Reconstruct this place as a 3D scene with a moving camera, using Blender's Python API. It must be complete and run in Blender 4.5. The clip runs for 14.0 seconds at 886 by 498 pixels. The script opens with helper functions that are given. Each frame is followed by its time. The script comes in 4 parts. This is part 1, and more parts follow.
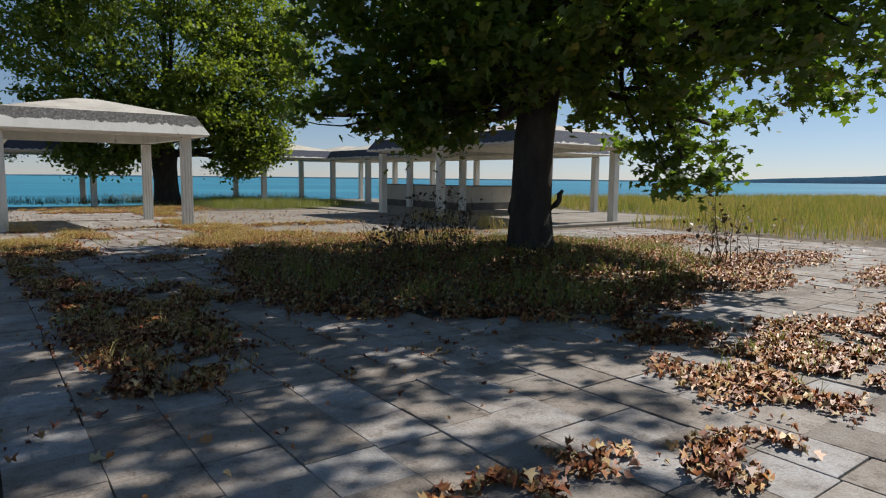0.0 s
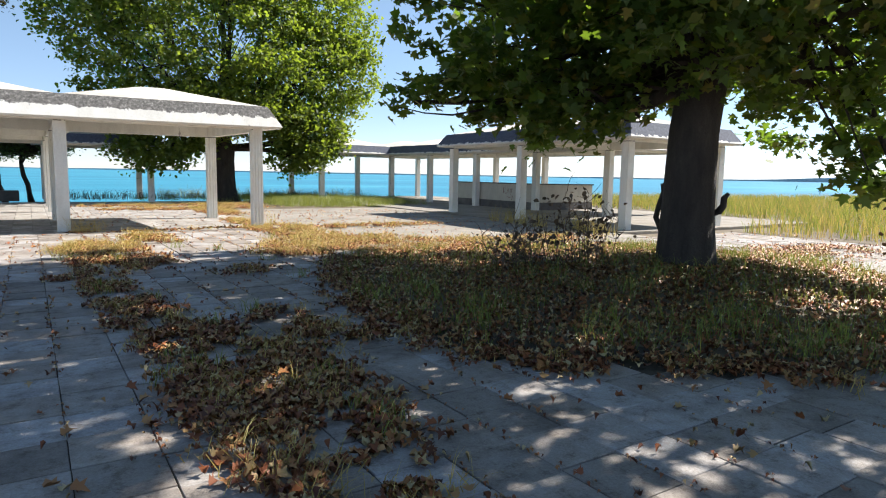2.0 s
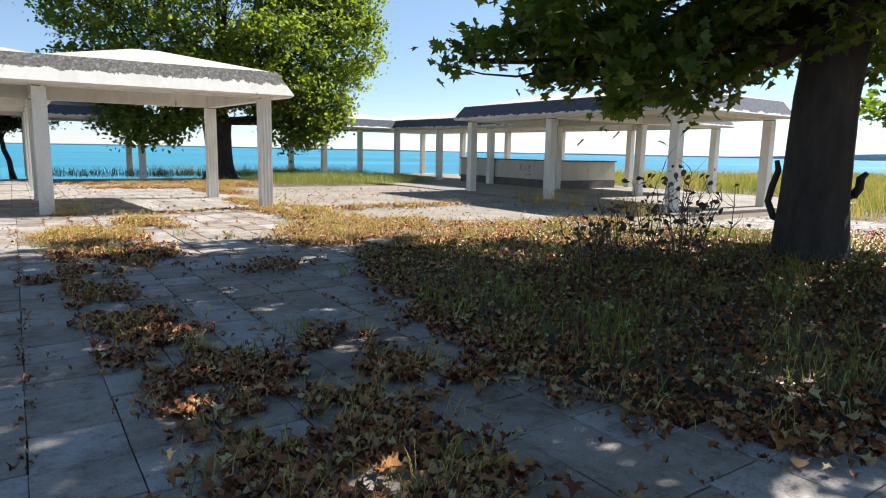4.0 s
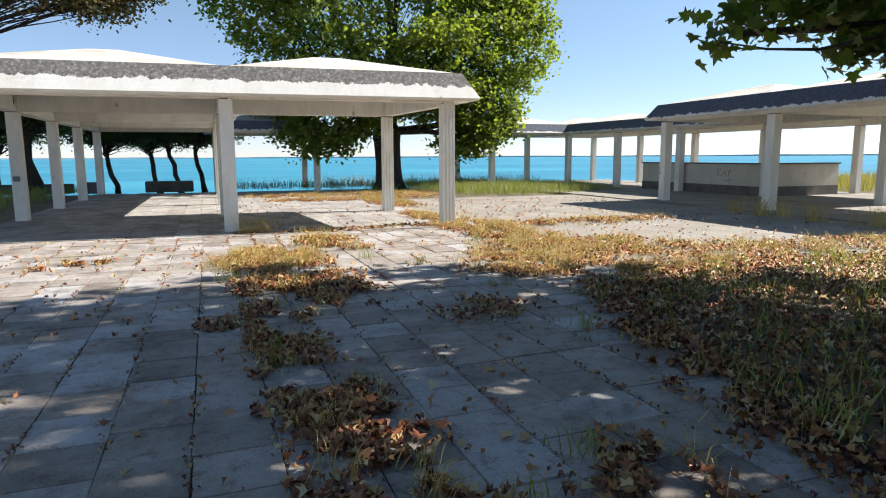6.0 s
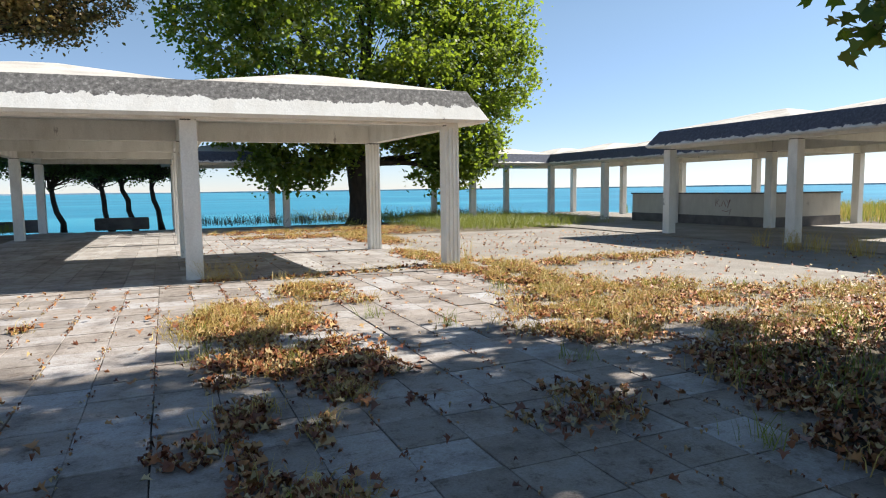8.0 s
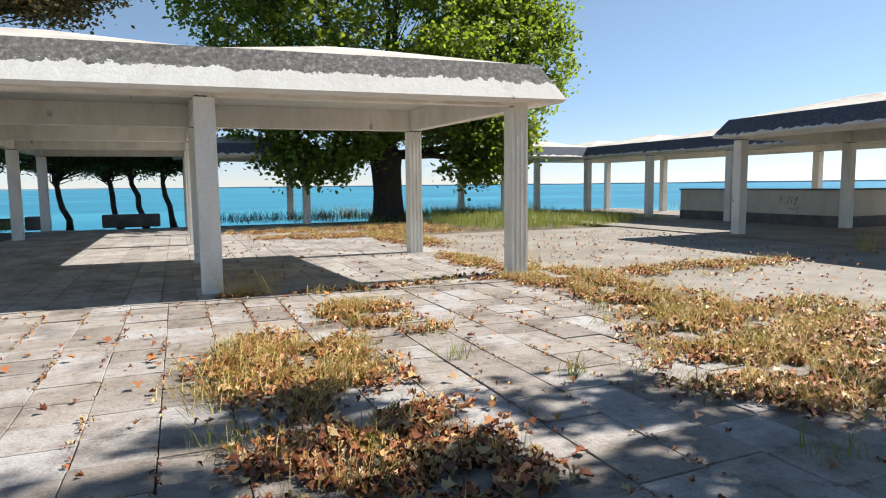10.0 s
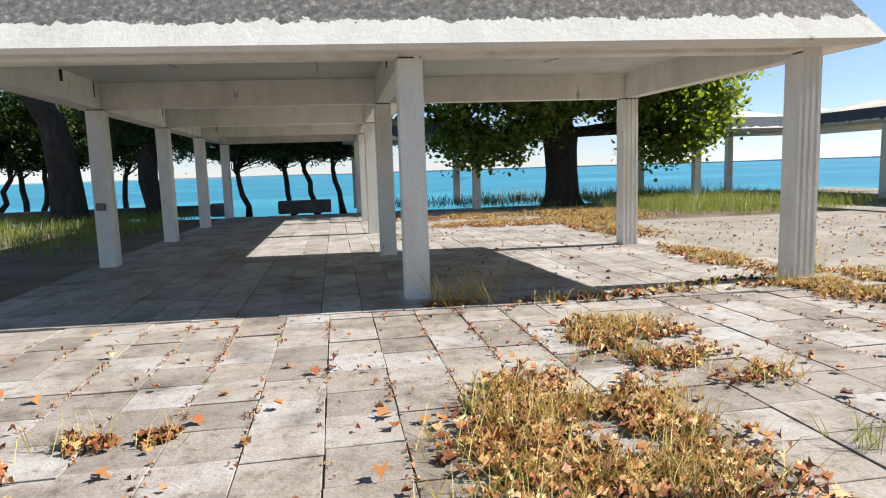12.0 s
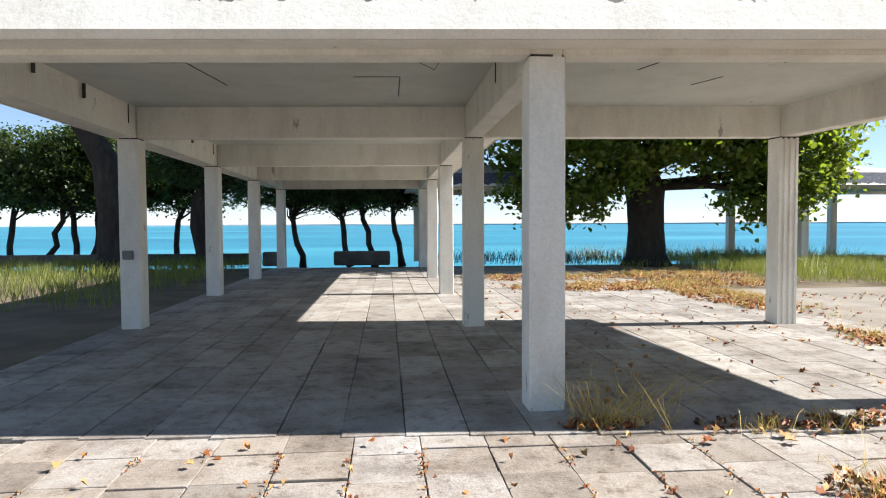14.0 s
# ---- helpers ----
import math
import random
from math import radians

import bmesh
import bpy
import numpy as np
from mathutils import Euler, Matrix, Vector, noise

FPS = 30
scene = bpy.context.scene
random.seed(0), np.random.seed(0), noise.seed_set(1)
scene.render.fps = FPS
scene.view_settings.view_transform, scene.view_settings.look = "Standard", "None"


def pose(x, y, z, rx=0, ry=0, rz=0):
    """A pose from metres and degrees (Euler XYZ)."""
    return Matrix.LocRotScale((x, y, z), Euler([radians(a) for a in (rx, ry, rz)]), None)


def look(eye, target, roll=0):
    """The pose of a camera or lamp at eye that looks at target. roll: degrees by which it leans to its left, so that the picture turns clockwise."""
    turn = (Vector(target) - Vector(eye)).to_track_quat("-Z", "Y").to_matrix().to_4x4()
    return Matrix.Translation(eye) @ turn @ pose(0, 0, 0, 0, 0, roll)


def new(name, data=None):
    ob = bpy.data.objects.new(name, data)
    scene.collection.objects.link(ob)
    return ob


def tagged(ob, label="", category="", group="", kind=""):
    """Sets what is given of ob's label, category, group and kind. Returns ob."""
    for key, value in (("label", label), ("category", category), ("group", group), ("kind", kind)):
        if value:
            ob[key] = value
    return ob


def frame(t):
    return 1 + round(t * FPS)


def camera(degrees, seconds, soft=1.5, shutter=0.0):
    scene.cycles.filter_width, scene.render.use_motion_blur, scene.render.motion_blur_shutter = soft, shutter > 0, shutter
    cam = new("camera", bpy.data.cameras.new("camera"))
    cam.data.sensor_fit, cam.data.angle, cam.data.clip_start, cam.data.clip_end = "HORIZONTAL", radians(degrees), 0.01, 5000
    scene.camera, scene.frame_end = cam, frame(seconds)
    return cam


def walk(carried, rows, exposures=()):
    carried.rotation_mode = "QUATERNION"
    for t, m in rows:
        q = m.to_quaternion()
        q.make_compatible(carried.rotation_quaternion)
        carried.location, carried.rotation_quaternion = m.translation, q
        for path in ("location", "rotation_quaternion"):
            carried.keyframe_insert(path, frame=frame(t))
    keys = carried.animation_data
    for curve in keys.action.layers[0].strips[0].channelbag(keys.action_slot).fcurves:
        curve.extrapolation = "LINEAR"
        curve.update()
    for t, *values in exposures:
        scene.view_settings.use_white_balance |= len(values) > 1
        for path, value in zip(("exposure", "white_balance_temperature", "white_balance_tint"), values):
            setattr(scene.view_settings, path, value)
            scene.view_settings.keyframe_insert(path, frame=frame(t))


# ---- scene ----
cam = camera(70.0, 14.0, 1.1)
METRES, EYE, TILT, LEAN, TURN = 15.6, 1.5, 0.0, 0.0, -36.6
ROWS = [
    (0.0, 0.0, 0.0, 0.0, 0.06, -6.3, -0.57),
    (0.5, -0.023, 0.0308, 0.004, 6.38, -6.68, 1.16),
    (1.0, -0.0498, 0.0555, 0.0032, 6.25, -8.9, -2.06),
    (1.5, -0.0728, 0.0891, 0.0009, 5.34, -7.45, -1.03),
    (2.0, -0.0955, 0.1199, 0.0012, 3.54, -6.66, -1.01),
    (2.5, -0.1189, 0.1463, 0.0026, 1.19, -9.38, -0.86),
    (5.0, -0.2013, 0.2909, -0.0038, 7.65, -6.87, -1.56),
    (5.5, -0.224, 0.3198, -0.0033, 13.15, -5.85, -0.1),
    (6.0, -0.2419, 0.3454, -0.0008, 16.34, -8.28, 0.28),
    (6.5, -0.2669, 0.3719, -0.0033, 12.89, -9.22, 0.23),
    (7.0, -0.2862, 0.3994, -0.0035, 14.21, -3.9, 0.78),
    (9.5, -0.3879, 0.545, -0.0019, 10.52, -8.06, 0.58),
    (10.0, -0.4082, 0.5707, -0.0038, 13.88, -5.74, 0.63),
    (10.5, -0.4305, 0.594, -0.0022, 17.43, -7.06, 1.86),
    (11.0, -0.4569, 0.6144, -0.0025, 18.55, -8.33, 0.1),
    (11.5, -0.483, 0.6397, -0.0043, 22.17, -8.53, 0.55),
    (12.0, -0.5128, 0.6615, -0.0044, 26.99, -7.05, 1.81),
    (12.5, -0.5405, 0.6845, -0.004, 28.52, -8.89, 1.66),
    (13.0, -0.5648, 0.7118, -0.0051, 30.88, -11.07, 1.24),
    (13.5, -0.5899, 0.7395, -0.0046, 31.2, -7.03, -1.42),
    (14.0, -0.6185, 0.7682, -0.0058, 31.56, -2.21, 0.28),
]
walk(cam, [(t, pose(0, 0, EYE, TILT, LEAN, TURN) @ pose(METRES * x, METRES * y, METRES * z, 90 + pitch, roll, yaw)) for t, x, y, z, yaw, pitch, roll in ROWS],
     [(0.0, 0.15), (0.5, 0.8), (1.5, 1.25), (2.7, 1.2), (5.0, 1.15), (7.0, 1.1), (9.5, 0.95), (12.0, 0.98), (13.5, 1.1), (14.0, 1.2)])

# ---- world, sun ----
SUN_DIR = Vector((1.117, -0.05, 1.0)).normalized()
world = bpy.data.worlds.new("sky_world")
scene.world = world
world.use_nodes = True
wn = world.node_tree
sky = wn.nodes.new("ShaderNodeTexSky")
sky.sky_type, sky.sun_disc = "NISHITA", False
sky.sun_elevation = math.asin(SUN_DIR.z)
sky.sun_rotation = math.atan2(SUN_DIR.x, SUN_DIR.y)
sky.air_density, sky.dust_density, sky.ozone_density = 0.9, 0.0, 2.2
tint = wn.nodes.new("ShaderNodeMix")
tint.data_type, tint.blend_type = "RGBA", "MULTIPLY"
tint.inputs[0].default_value = 1.0
# sea haze: the low sky is whitish blue, not the yellow of a clear desert horizon
way = wn.nodes.new("ShaderNodeTexCoord")
way_xyz = wn.nodes.new("ShaderNodeSeparateXYZ")
haze = wn.nodes.new("ShaderNodeValToRGB")
for stop, (at, colour) in zip((haze.color_ramp.elements[0], haze.color_ramp.elements[1], haze.color_ramp.elements.new(0.1), haze.color_ramp.elements.new(0.25)),
                              ((0.0, (0.8, 0.86, 1.15)), (1.0, (1.12, 1.0, 0.92)), (0.1, (0.88, 0.9, 1.02)), (0.25, (1.1, 1.05, 0.99)))):
    stop.position, stop.color = at, (*colour, 1)
wn.links.new(way.outputs["Generated"], way_xyz.inputs[0])
wn.links.new(way_xyz.outputs[2], haze.inputs[0])
wn.links.new(haze.outputs[0], tint.inputs[7])
wn.links.new(sky.outputs[0], tint.inputs[6])
wn.links.new(tint.outputs[2], wn.nodes["Background"].inputs[0])
wn.nodes["Background"].inputs[1].default_value = 0.07
sun = bpy.data.lights.new("sun", "SUN")
sun.energy, sun.angle, sun.color = 5.0, radians(0.55), (1.0, 0.955, 0.9)
sun_ob = new("sun", sun)
sun_ob.matrix_world = look(SUN_DIR * 60, (0, 0, 0))


# ---- materials ----
def ramp(nt, fac, stops):
    r = nt.nodes.new("ShaderNodeValToRGB")
    while len(r.color_ramp.elements) < len(stops):
        r.color_ramp.elements.new(0.5)
    for e, (p, c) in zip(r.color_ramp.elements, stops):
        e.position, e.color = p, (*c, 1)
    nt.links.new(fac, r.inputs[0])
    return r.outputs[0]


def noise_tex(nt, scale, detail=4, rough=0.6, stretch=None):
    tc = nt.nodes.new("ShaderNodeTexCoord")
    n = nt.nodes.new("ShaderNodeTexNoise")
    n.inputs["Scale"].default_value, n.inputs["Detail"].default_value, n.inputs["Roughness"].default_value = scale, detail, rough
    if stretch:
        m = nt.nodes.new("ShaderNodeMapping")
        m.inputs["Scale"].default_value = stretch
        nt.links.new(tc.outputs["Object"], m.inputs[0])
        nt.links.new(m.outputs[0], n.inputs["Vector"])
    else:
        nt.links.new(tc.outputs["Object"], n.inputs["Vector"])
    return n.outputs["Fac"]


def mix(nt, fac, a, b, blend="MIX"):
    m = nt.nodes.new("ShaderNodeMix")
    m.data_type, m.blend_type = "RGBA", blend
    for sock, v in ((m.inputs[0], fac), (m.inputs[6], a), (m.inputs[7], b)):
        if isinstance(v, (int, float)):
            sock.default_value = v
        elif isinstance(v, tuple):
            sock.default_value = (*v, 1)
        else:
            nt.links.new(v, sock)
    return m.outputs[2]


def bump(nt, height, strength, dist=0.02):
    b = nt.nodes.new("ShaderNodeBump")
    b.inputs["Strength"].default_value, b.inputs["Distance"].default_value = strength, dist
    nt.links.new(height, b.inputs["Height"])
    nt.links.new(b.outputs[0], nt.nodes["Principled BSDF"].inputs["Normal"])


def material(name, rough=0.8):
    m = bpy.data.materials.new(name)
    m.use_nodes = True
    p = m.node_tree.nodes["Principled BSDF"]
    p.inputs["Roughness"].default_value = rough
    return m, m.node_tree, p


def surface(name, stops, scale, fine, rough=0.85, strength=0.4, stains=None, stain_scale=0.8, stretch=None):
    """Broad variation from a ramp, fine grain over it, stains of their own colour, and a bump."""
    m, nt, p = material(name, rough)
    col = ramp(nt, noise_tex(nt, scale, 5, 0.65, stretch), stops)
    g = noise_tex(nt, fine, 3, 0.7)
    col = mix(nt, 0.55, col, ramp(nt, g, [(0.25, (0.55, 0.55, 0.55)), (0.75, (1.0, 1.0, 1.0))]), "MULTIPLY")
    if stains:
        s = ramp(nt, noise_tex(nt, stain_scale, 6, 0.7), [(0.5, (0, 0, 0)), (0.68, (1, 1, 1))])
        col = mix(nt, s, col, stains)
    nt.links.new(col, p.inputs["Base Color"])
    bump(nt, g, strength)
    return m


def paving_material(name, a, b, c):
    m, nt, p = material(name, 0.85)
    oi = nt.nodes.new("ShaderNodeObjectInfo")
    gi = nt.nodes.new("ShaderNodeNewGeometry")
    add = nt.nodes.new("ShaderNodeMath")
    add.operation = "ADD"
    nt.links.new(oi.outputs["Random"], add.inputs[0])
    nt.links.new(gi.outputs["Random Per Island"], add.inputs[1])
    fr = nt.nodes.new("ShaderNodeMath")
    fr.operation = "FRACT"
    nt.links.new(add.outputs[0], fr.inputs[0])
    col = ramp(nt, fr.outputs[0], [(0.0, a), (0.5, b), (1.0, c)])
    pos = nt.nodes.new("ShaderNodeNewGeometry").outputs["Position"]

    def world_noise(scale, detail):
        n = nt.nodes.new("ShaderNodeTexNoise")
        n.inputs["Scale"].default_value, n.inputs["Detail"].default_value, n.inputs["Roughness"].default_value = scale, detail, 0.7
        nt.links.new(pos, n.inputs["Vector"])
        return n.outputs["Fac"]
    grain = world_noise(60, 3)
    col = mix(nt, 0.6, col, ramp(nt, grain, [(0.3, (0.6, 0.58, 0.56)), (0.7, (1, 1, 1))]), "MULTIPLY")
    col = mix(nt, 0.75, col, ramp(nt, world_noise(1.6, 7), [(0.34, (0.34, 0.29, 0.25)), (0.5, (0.85, 0.8, 0.75)), (0.62, (1, 1, 1))]), "MULTIPLY")
    col = mix(nt, 0.8, col, ramp(nt, world_noise(7.5, 6), [(0.33, (0.45, 0.39, 0.34)), (0.46, (0.92, 0.89, 0.86)), (0.6, (1, 1, 1))]), "MULTIPLY")
    nt.links.new(col, p.inputs["Base Color"])
    bump(nt, world_noise(25, 5), 0.5)
    return m


def plaster(name, base, dirt, edge_z=None, bare_shade_cols=((0.10, 0.095, 0.09), (0.24, 0.23, 0.21), (0.5, 0.48, 0.44))):
    """Chalky white paint with rain streaks; above edge_z, past a ragged edge, the paint has weathered off the concrete
    or, on the bar and shore pavilions, shade is painted in.
    """
    m, nt, p = material(name, 0.9)
    pos = nt.nodes.new("ShaderNodeNewGeometry").outputs["Position"]

    def tex(scale, stretch, detail=5):
        mp = nt.nodes.new("ShaderNodeMapping")
        mp.inputs["Scale"].default_value = stretch
        nt.links.new(pos, mp.inputs[0])
        n = nt.nodes.new("ShaderNodeTexNoise")
        n.inputs["Scale"].default_value, n.inputs["Detail"].default_value, n.inputs["Roughness"].default_value = scale, detail, 0.65
        nt.links.new(mp.outputs[0], n.inputs["Vector"])
        return n.outputs["Fac"]
    col = mix(nt, ramp(nt, tex(2.2, (1, 1, 0.35)), [(0.45, (0, 0, 0)), (0.75, (0.6, 0.6, 0.6))]), base, dirt)
    grain = tex(45, (1, 1, 1), 3)
    col = mix(nt, 0.35, col, ramp(nt, grain, [(0.3, (0.6, 0.6, 0.58)), (0.7, (1, 1, 1))]), "MULTIPLY")
    col = mix(nt, ramp(nt, tex(3.2, (1, 1, 0.5), 7), [(0.66, (0, 0, 0)), (0.7, (0.7, 0.7, 0.7))]), col, (0.22, 0.2, 0.18))
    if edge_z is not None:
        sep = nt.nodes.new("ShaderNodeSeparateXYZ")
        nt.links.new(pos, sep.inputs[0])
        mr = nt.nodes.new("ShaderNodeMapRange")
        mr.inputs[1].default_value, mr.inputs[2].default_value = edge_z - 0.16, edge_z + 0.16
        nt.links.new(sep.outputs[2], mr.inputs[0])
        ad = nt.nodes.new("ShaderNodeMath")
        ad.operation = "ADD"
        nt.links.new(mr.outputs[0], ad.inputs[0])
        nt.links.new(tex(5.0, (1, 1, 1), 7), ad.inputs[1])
        bare = ramp(nt, tex(16, (1, 1, 1), 6), list(zip((0.3, 0.55, 0.75), bare_shade_cols)))
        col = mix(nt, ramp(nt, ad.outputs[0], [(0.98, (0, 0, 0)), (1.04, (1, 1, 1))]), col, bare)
    nt.links.new(col, p.inputs["Base Color"])
    bump(nt, tex(14, (1, 1, 1), 6), 0.3)
    return m


def leaf_material(name, stops, glow=0.35, through_col=(0.25, 0.4, 0.03)):
    m, nt, p = material(name, 0.55)
    gi = nt.nodes.new("ShaderNodeNewGeometry")
    col = ramp(nt, gi.outputs["Random Per Island"], stops)
    nt.links.new(col, p.inputs["Base Color"])
    if glow:
        tr = nt.nodes.new("ShaderNodeBsdfTranslucent")
        tr.inputs[0].default_value = (*through_col, 1)
        ms = nt.nodes.new("ShaderNodeMixShader")
        ms.inputs[0].default_value = glow
        nt.links.new(p.outputs[0], ms.inputs[1])
        nt.links.new(tr.outputs[0], ms.inputs[2])
        nt.links.new(ms.outputs[0], nt.nodes["Material Output"].inputs[0])
    return m


M_soil = surface("soil_dry", [(0.3, (0.10, 0.075, 0.045)), (0.55, (0.18, 0.14, 0.09)), (0.75, (0.24, 0.2, 0.13))], 0.9, 30, 0.95, 0.6)
M_joint = surface("joint_dirt", [(0.3, (0.045, 0.036, 0.025)), (0.55, (0.085, 0.068, 0.045)), (0.75, (0.14, 0.115, 0.08))], 3.0, 40, 0.95, 0.6)
M_concrete = surface("concrete_apron", [(0.3, (0.21, 0.18, 0.145)), (0.5, (0.29, 0.26, 0.215)), (0.7, (0.38, 0.345, 0.295))], 0.6, 40, 0.9, 0.4, (0.22, 0.18, 0.14), 1.1)
M_tile = paving_material("paving_tile", (0.30, 0.272, 0.24), (0.415, 0.38, 0.34), (0.49, 0.49, 0.49))
M_slab = paving_material("floor_slab", (0.33, 0.315, 0.3), (0.41, 0.395, 0.37), (0.48, 0.47, 0.45))
M_white = plaster("white_plaster", (0.82, 0.8, 0.74), (0.5, 0.47, 0.4))
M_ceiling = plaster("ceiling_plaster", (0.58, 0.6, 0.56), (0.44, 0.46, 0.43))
M_fascia = plaster("weathered_fascia", (0.8, 0.78, 0.72), (0.6, 0.56, 0.48), 2.975, ((0.07, 0.066, 0.06), (0.19, 0.18, 0.165), (0.46, 0.44, 0.4)))
# weathered grey darkened towards blue: the shade on this fascia is in its colour
M_fascia_shade = plaster("shaded_grey_fascia", (0.7, 0.68, 0.64), (0.5, 0.47, 0.42), 2.74, ((0.045, 0.05, 0.07), (0.08, 0.09, 0.12), (0.14, 0.15, 0.19)))
M_roof = surface("roof_screed", [(0.3, (0.5, 0.46, 0.4)), (0.55, (0.62, 0.58, 0.5)), (0.75, (0.7, 0.66, 0.58))], 0.8, 25, 0.9, 0.3, (0.3, 0.27, 0.23), 0.7)
M_counter = plaster("counter_plaster", (0.6, 0.55, 0.46), (0.4, 0.35, 0.28))
M_plinth = surface("dark_plinth", [(0.3, (0.10, 0.09, 0.085)), (0.7, (0.2, 0.18, 0.165))], 2.0, 30, 0.9, 0.3)
M_dark = surface("dark_crack", [(0.3, (0.03, 0.028, 0.025)), (0.7, (0.07, 0.065, 0.06))], 8.0, 40, 0.95, 0.3)
M_bark = surface("bark", [(0.3, (0.035, 0.028, 0.022)), (0.5, (0.075, 0.06, 0.045)), (0.72, (0.15, 0.125, 0.1))], 5.0, 30, 0.95, 0.9, stretch=(1, 1, 0.3))
M_bark_dark = surface("bark_dark", [(0.3, (0.025, 0.02, 0.016)), (0.6, (0.06, 0.048, 0.038)), (0.8, (0.1, 0.085, 0.07))], 5.0, 30, 0.95, 0.9, stretch=(1, 1, 0.3))
M_leaf_plane = leaf_material("plane_leaves", [(0.0, (0.02, 0.05, 0.012)), (0.5, (0.045, 0.09, 0.018)), (0.86, (0.08, 0.12, 0.02)), (1.0, (0.22, 0.16, 0.03))])
M_leaf_pop = leaf_material("poplar_leaves", [(0.0, (0.025, 0.048, 0.012)), (0.5, (0.055, 0.085, 0.018)), (0.9, (0.115, 0.14, 0.03)), (1.0, (0.24, 0.2, 0.03))], 0.38, (0.42, 0.55, 0.04))
M_leaf_brown = leaf_material("autumn_leaves", [(0.0, (0.05, 0.06, 0.02)), (0.4, (0.13, 0.11, 0.035)), (0.8, (0.24, 0.16, 0.06)), (1.0, (0.3, 0.19, 0.09))], 0.3, (0.4, 0.3, 0.08))
M_leaf_dark = leaf_material("shore_leaves", [(0.0, (0.012, 0.03, 0.01)), (0.6, (0.03, 0.06, 0.018)), (1.0, (0.06, 0.1, 0.025))], 0.25, (0.2, 0.3, 0.04))
M_litter = leaf_material("fallen_leaves", [(0.0, (0.1, 0.03, 0.012)), (0.35, (0.29, 0.09, 0.03)), (0.65, (0.43, 0.195, 0.064)), (0.88, (0.47, 0.31, 0.125)), (1.0, (0.58, 0.46, 0.24))], 0.0)
M_grass = leaf_material("green_grass", [(0.0, (0.06, 0.09, 0.02)), (0.5, (0.14, 0.18, 0.03)), (1.0, (0.3, 0.29, 0.07))], 0.32, (0.36, 0.4, 0.06))
M_straw = leaf_material("dry_grass", [(0.0, (0.26, 0.18, 0.05)), (0.5, (0.5, 0.36, 0.1)), (0.8, (0.66, 0.5, 0.16)), (1.0, (0.26, 0.3, 0.06))], 0.3, (0.6, 0.45, 0.12))
M_weed = leaf_material("dead_weed", [(0.0, (0.05, 0.035, 0.02)), (1.0, (0.14, 0.09, 0.05))], 0.0)

M_water, nt, p = material("sea_water", 0.35)
n1 = noise_tex(nt, 0.02, 4, 0.6, (0.25, 1, 1))
nt.links.new(ramp(nt, n1, [(0.3, (0.0, 0.11, 0.19)), (0.5, (0.004, 0.2, 0.29)), (0.68, (0.06, 0.34, 0.41))]), p.inputs["Base Color"])
bump(nt, noise_tex(nt, 0.9, 5, 0.6, (0.5, 1, 1)), 0.5, 0.3)
M_hill = surface("hazy_hill", [(0.3, (0.42, 0.5, 0.58)), (0.7, (0.5, 0.57, 0.63))], 0.004, 0.05, 1.0, 0.1)


# ---- mesh helpers ----
def part(name, bm, mat, parent=None, label=""):
    me = bpy.data.meshes.new(name)
    bm.to_mesh(me)
    bm.free()
    me.materials.append(mat)
    ob = new(name, me)
    if parent is not None:
        ob.parent = parent
    return tagged(ob, label)


plain_part = part


def mesh_part(name, verts, faces, mat, parent=None, label="", smooth=False):
    me = bpy.data.meshes.new(name)
    me.from_pydata(verts, [], faces)
    me.materials.append(mat)
    if smooth:
        me.polygons.foreach_set("use_smooth", [True] * len(me.polygons))
    ob = new(name, me)
    if parent is not None:
        ob.parent = parent
    return tagged(ob, label)


def box_bm(x0, x1, y0, y1, z0, z1, bevel=0.0, bm=None):
    bm = bm or bmesh.new()
    vs = bmesh.ops.create_cube(bm, size=1.0, matrix=Matrix.Translation(((x0 + x1) / 2, (y0 + y1) / 2, (z0 + z1) / 2)) @ Matrix.Diagonal((x1 - x0, y1 - y0, z1 - z0, 1)))["verts"]
    if bevel:
        es = list({e for v in vs for e in v.link_edges})
        bmesh.ops.bevel(bm, geom=es, offset=bevel, segments=2, affect="EDGES")
    return bm


def offset_poly(poly, d):
    """Moves a rectilinear polygon (anticlockwise) outward by d."""
    out = []
    for i in range(len(poly)):
        a, b, c = Vector(poly[i - 1]), Vector(poly[i]), Vector(poly[(i + 1) % len(poly)])
        e1, e2 = (b - a).normalized(), (c - b).normalized()
        n1, n2 = Vector((e1.y, -e1.x)), Vector((e2.y, -e2.x))
        out.append(b + (n1 + n2) * d)
    return out


def sweep(poly, profile):
    """A closed profile of (offset, z) carried round a rectilinear polygon with mitred corners."""
    bm = bmesh.new()
    rings = []
    for off, z in profile:
        rings.append([bm.verts.new((v.x, v.y, z)) for v in offset_poly(poly, off)])
    n, k = len(poly), len(profile)
    for j in range(k):
        for i in range(n):
            bm.faces.new((rings[j][i], rings[j][(i + 1) % n], rings[(j + 1) % k][(i + 1) % n], rings[(j + 1) % k][i]))
    bmesh.ops.recalc_face_normals(bm, faces=bm.faces)
    return bm


# ---- ground, sea, distance ----
def shore_y(x):
    return 42.0 - 0.006 * max(0.0, x - 14.0) ** 2 if x < 60 else 29.3 - (x - 60) * 0.12


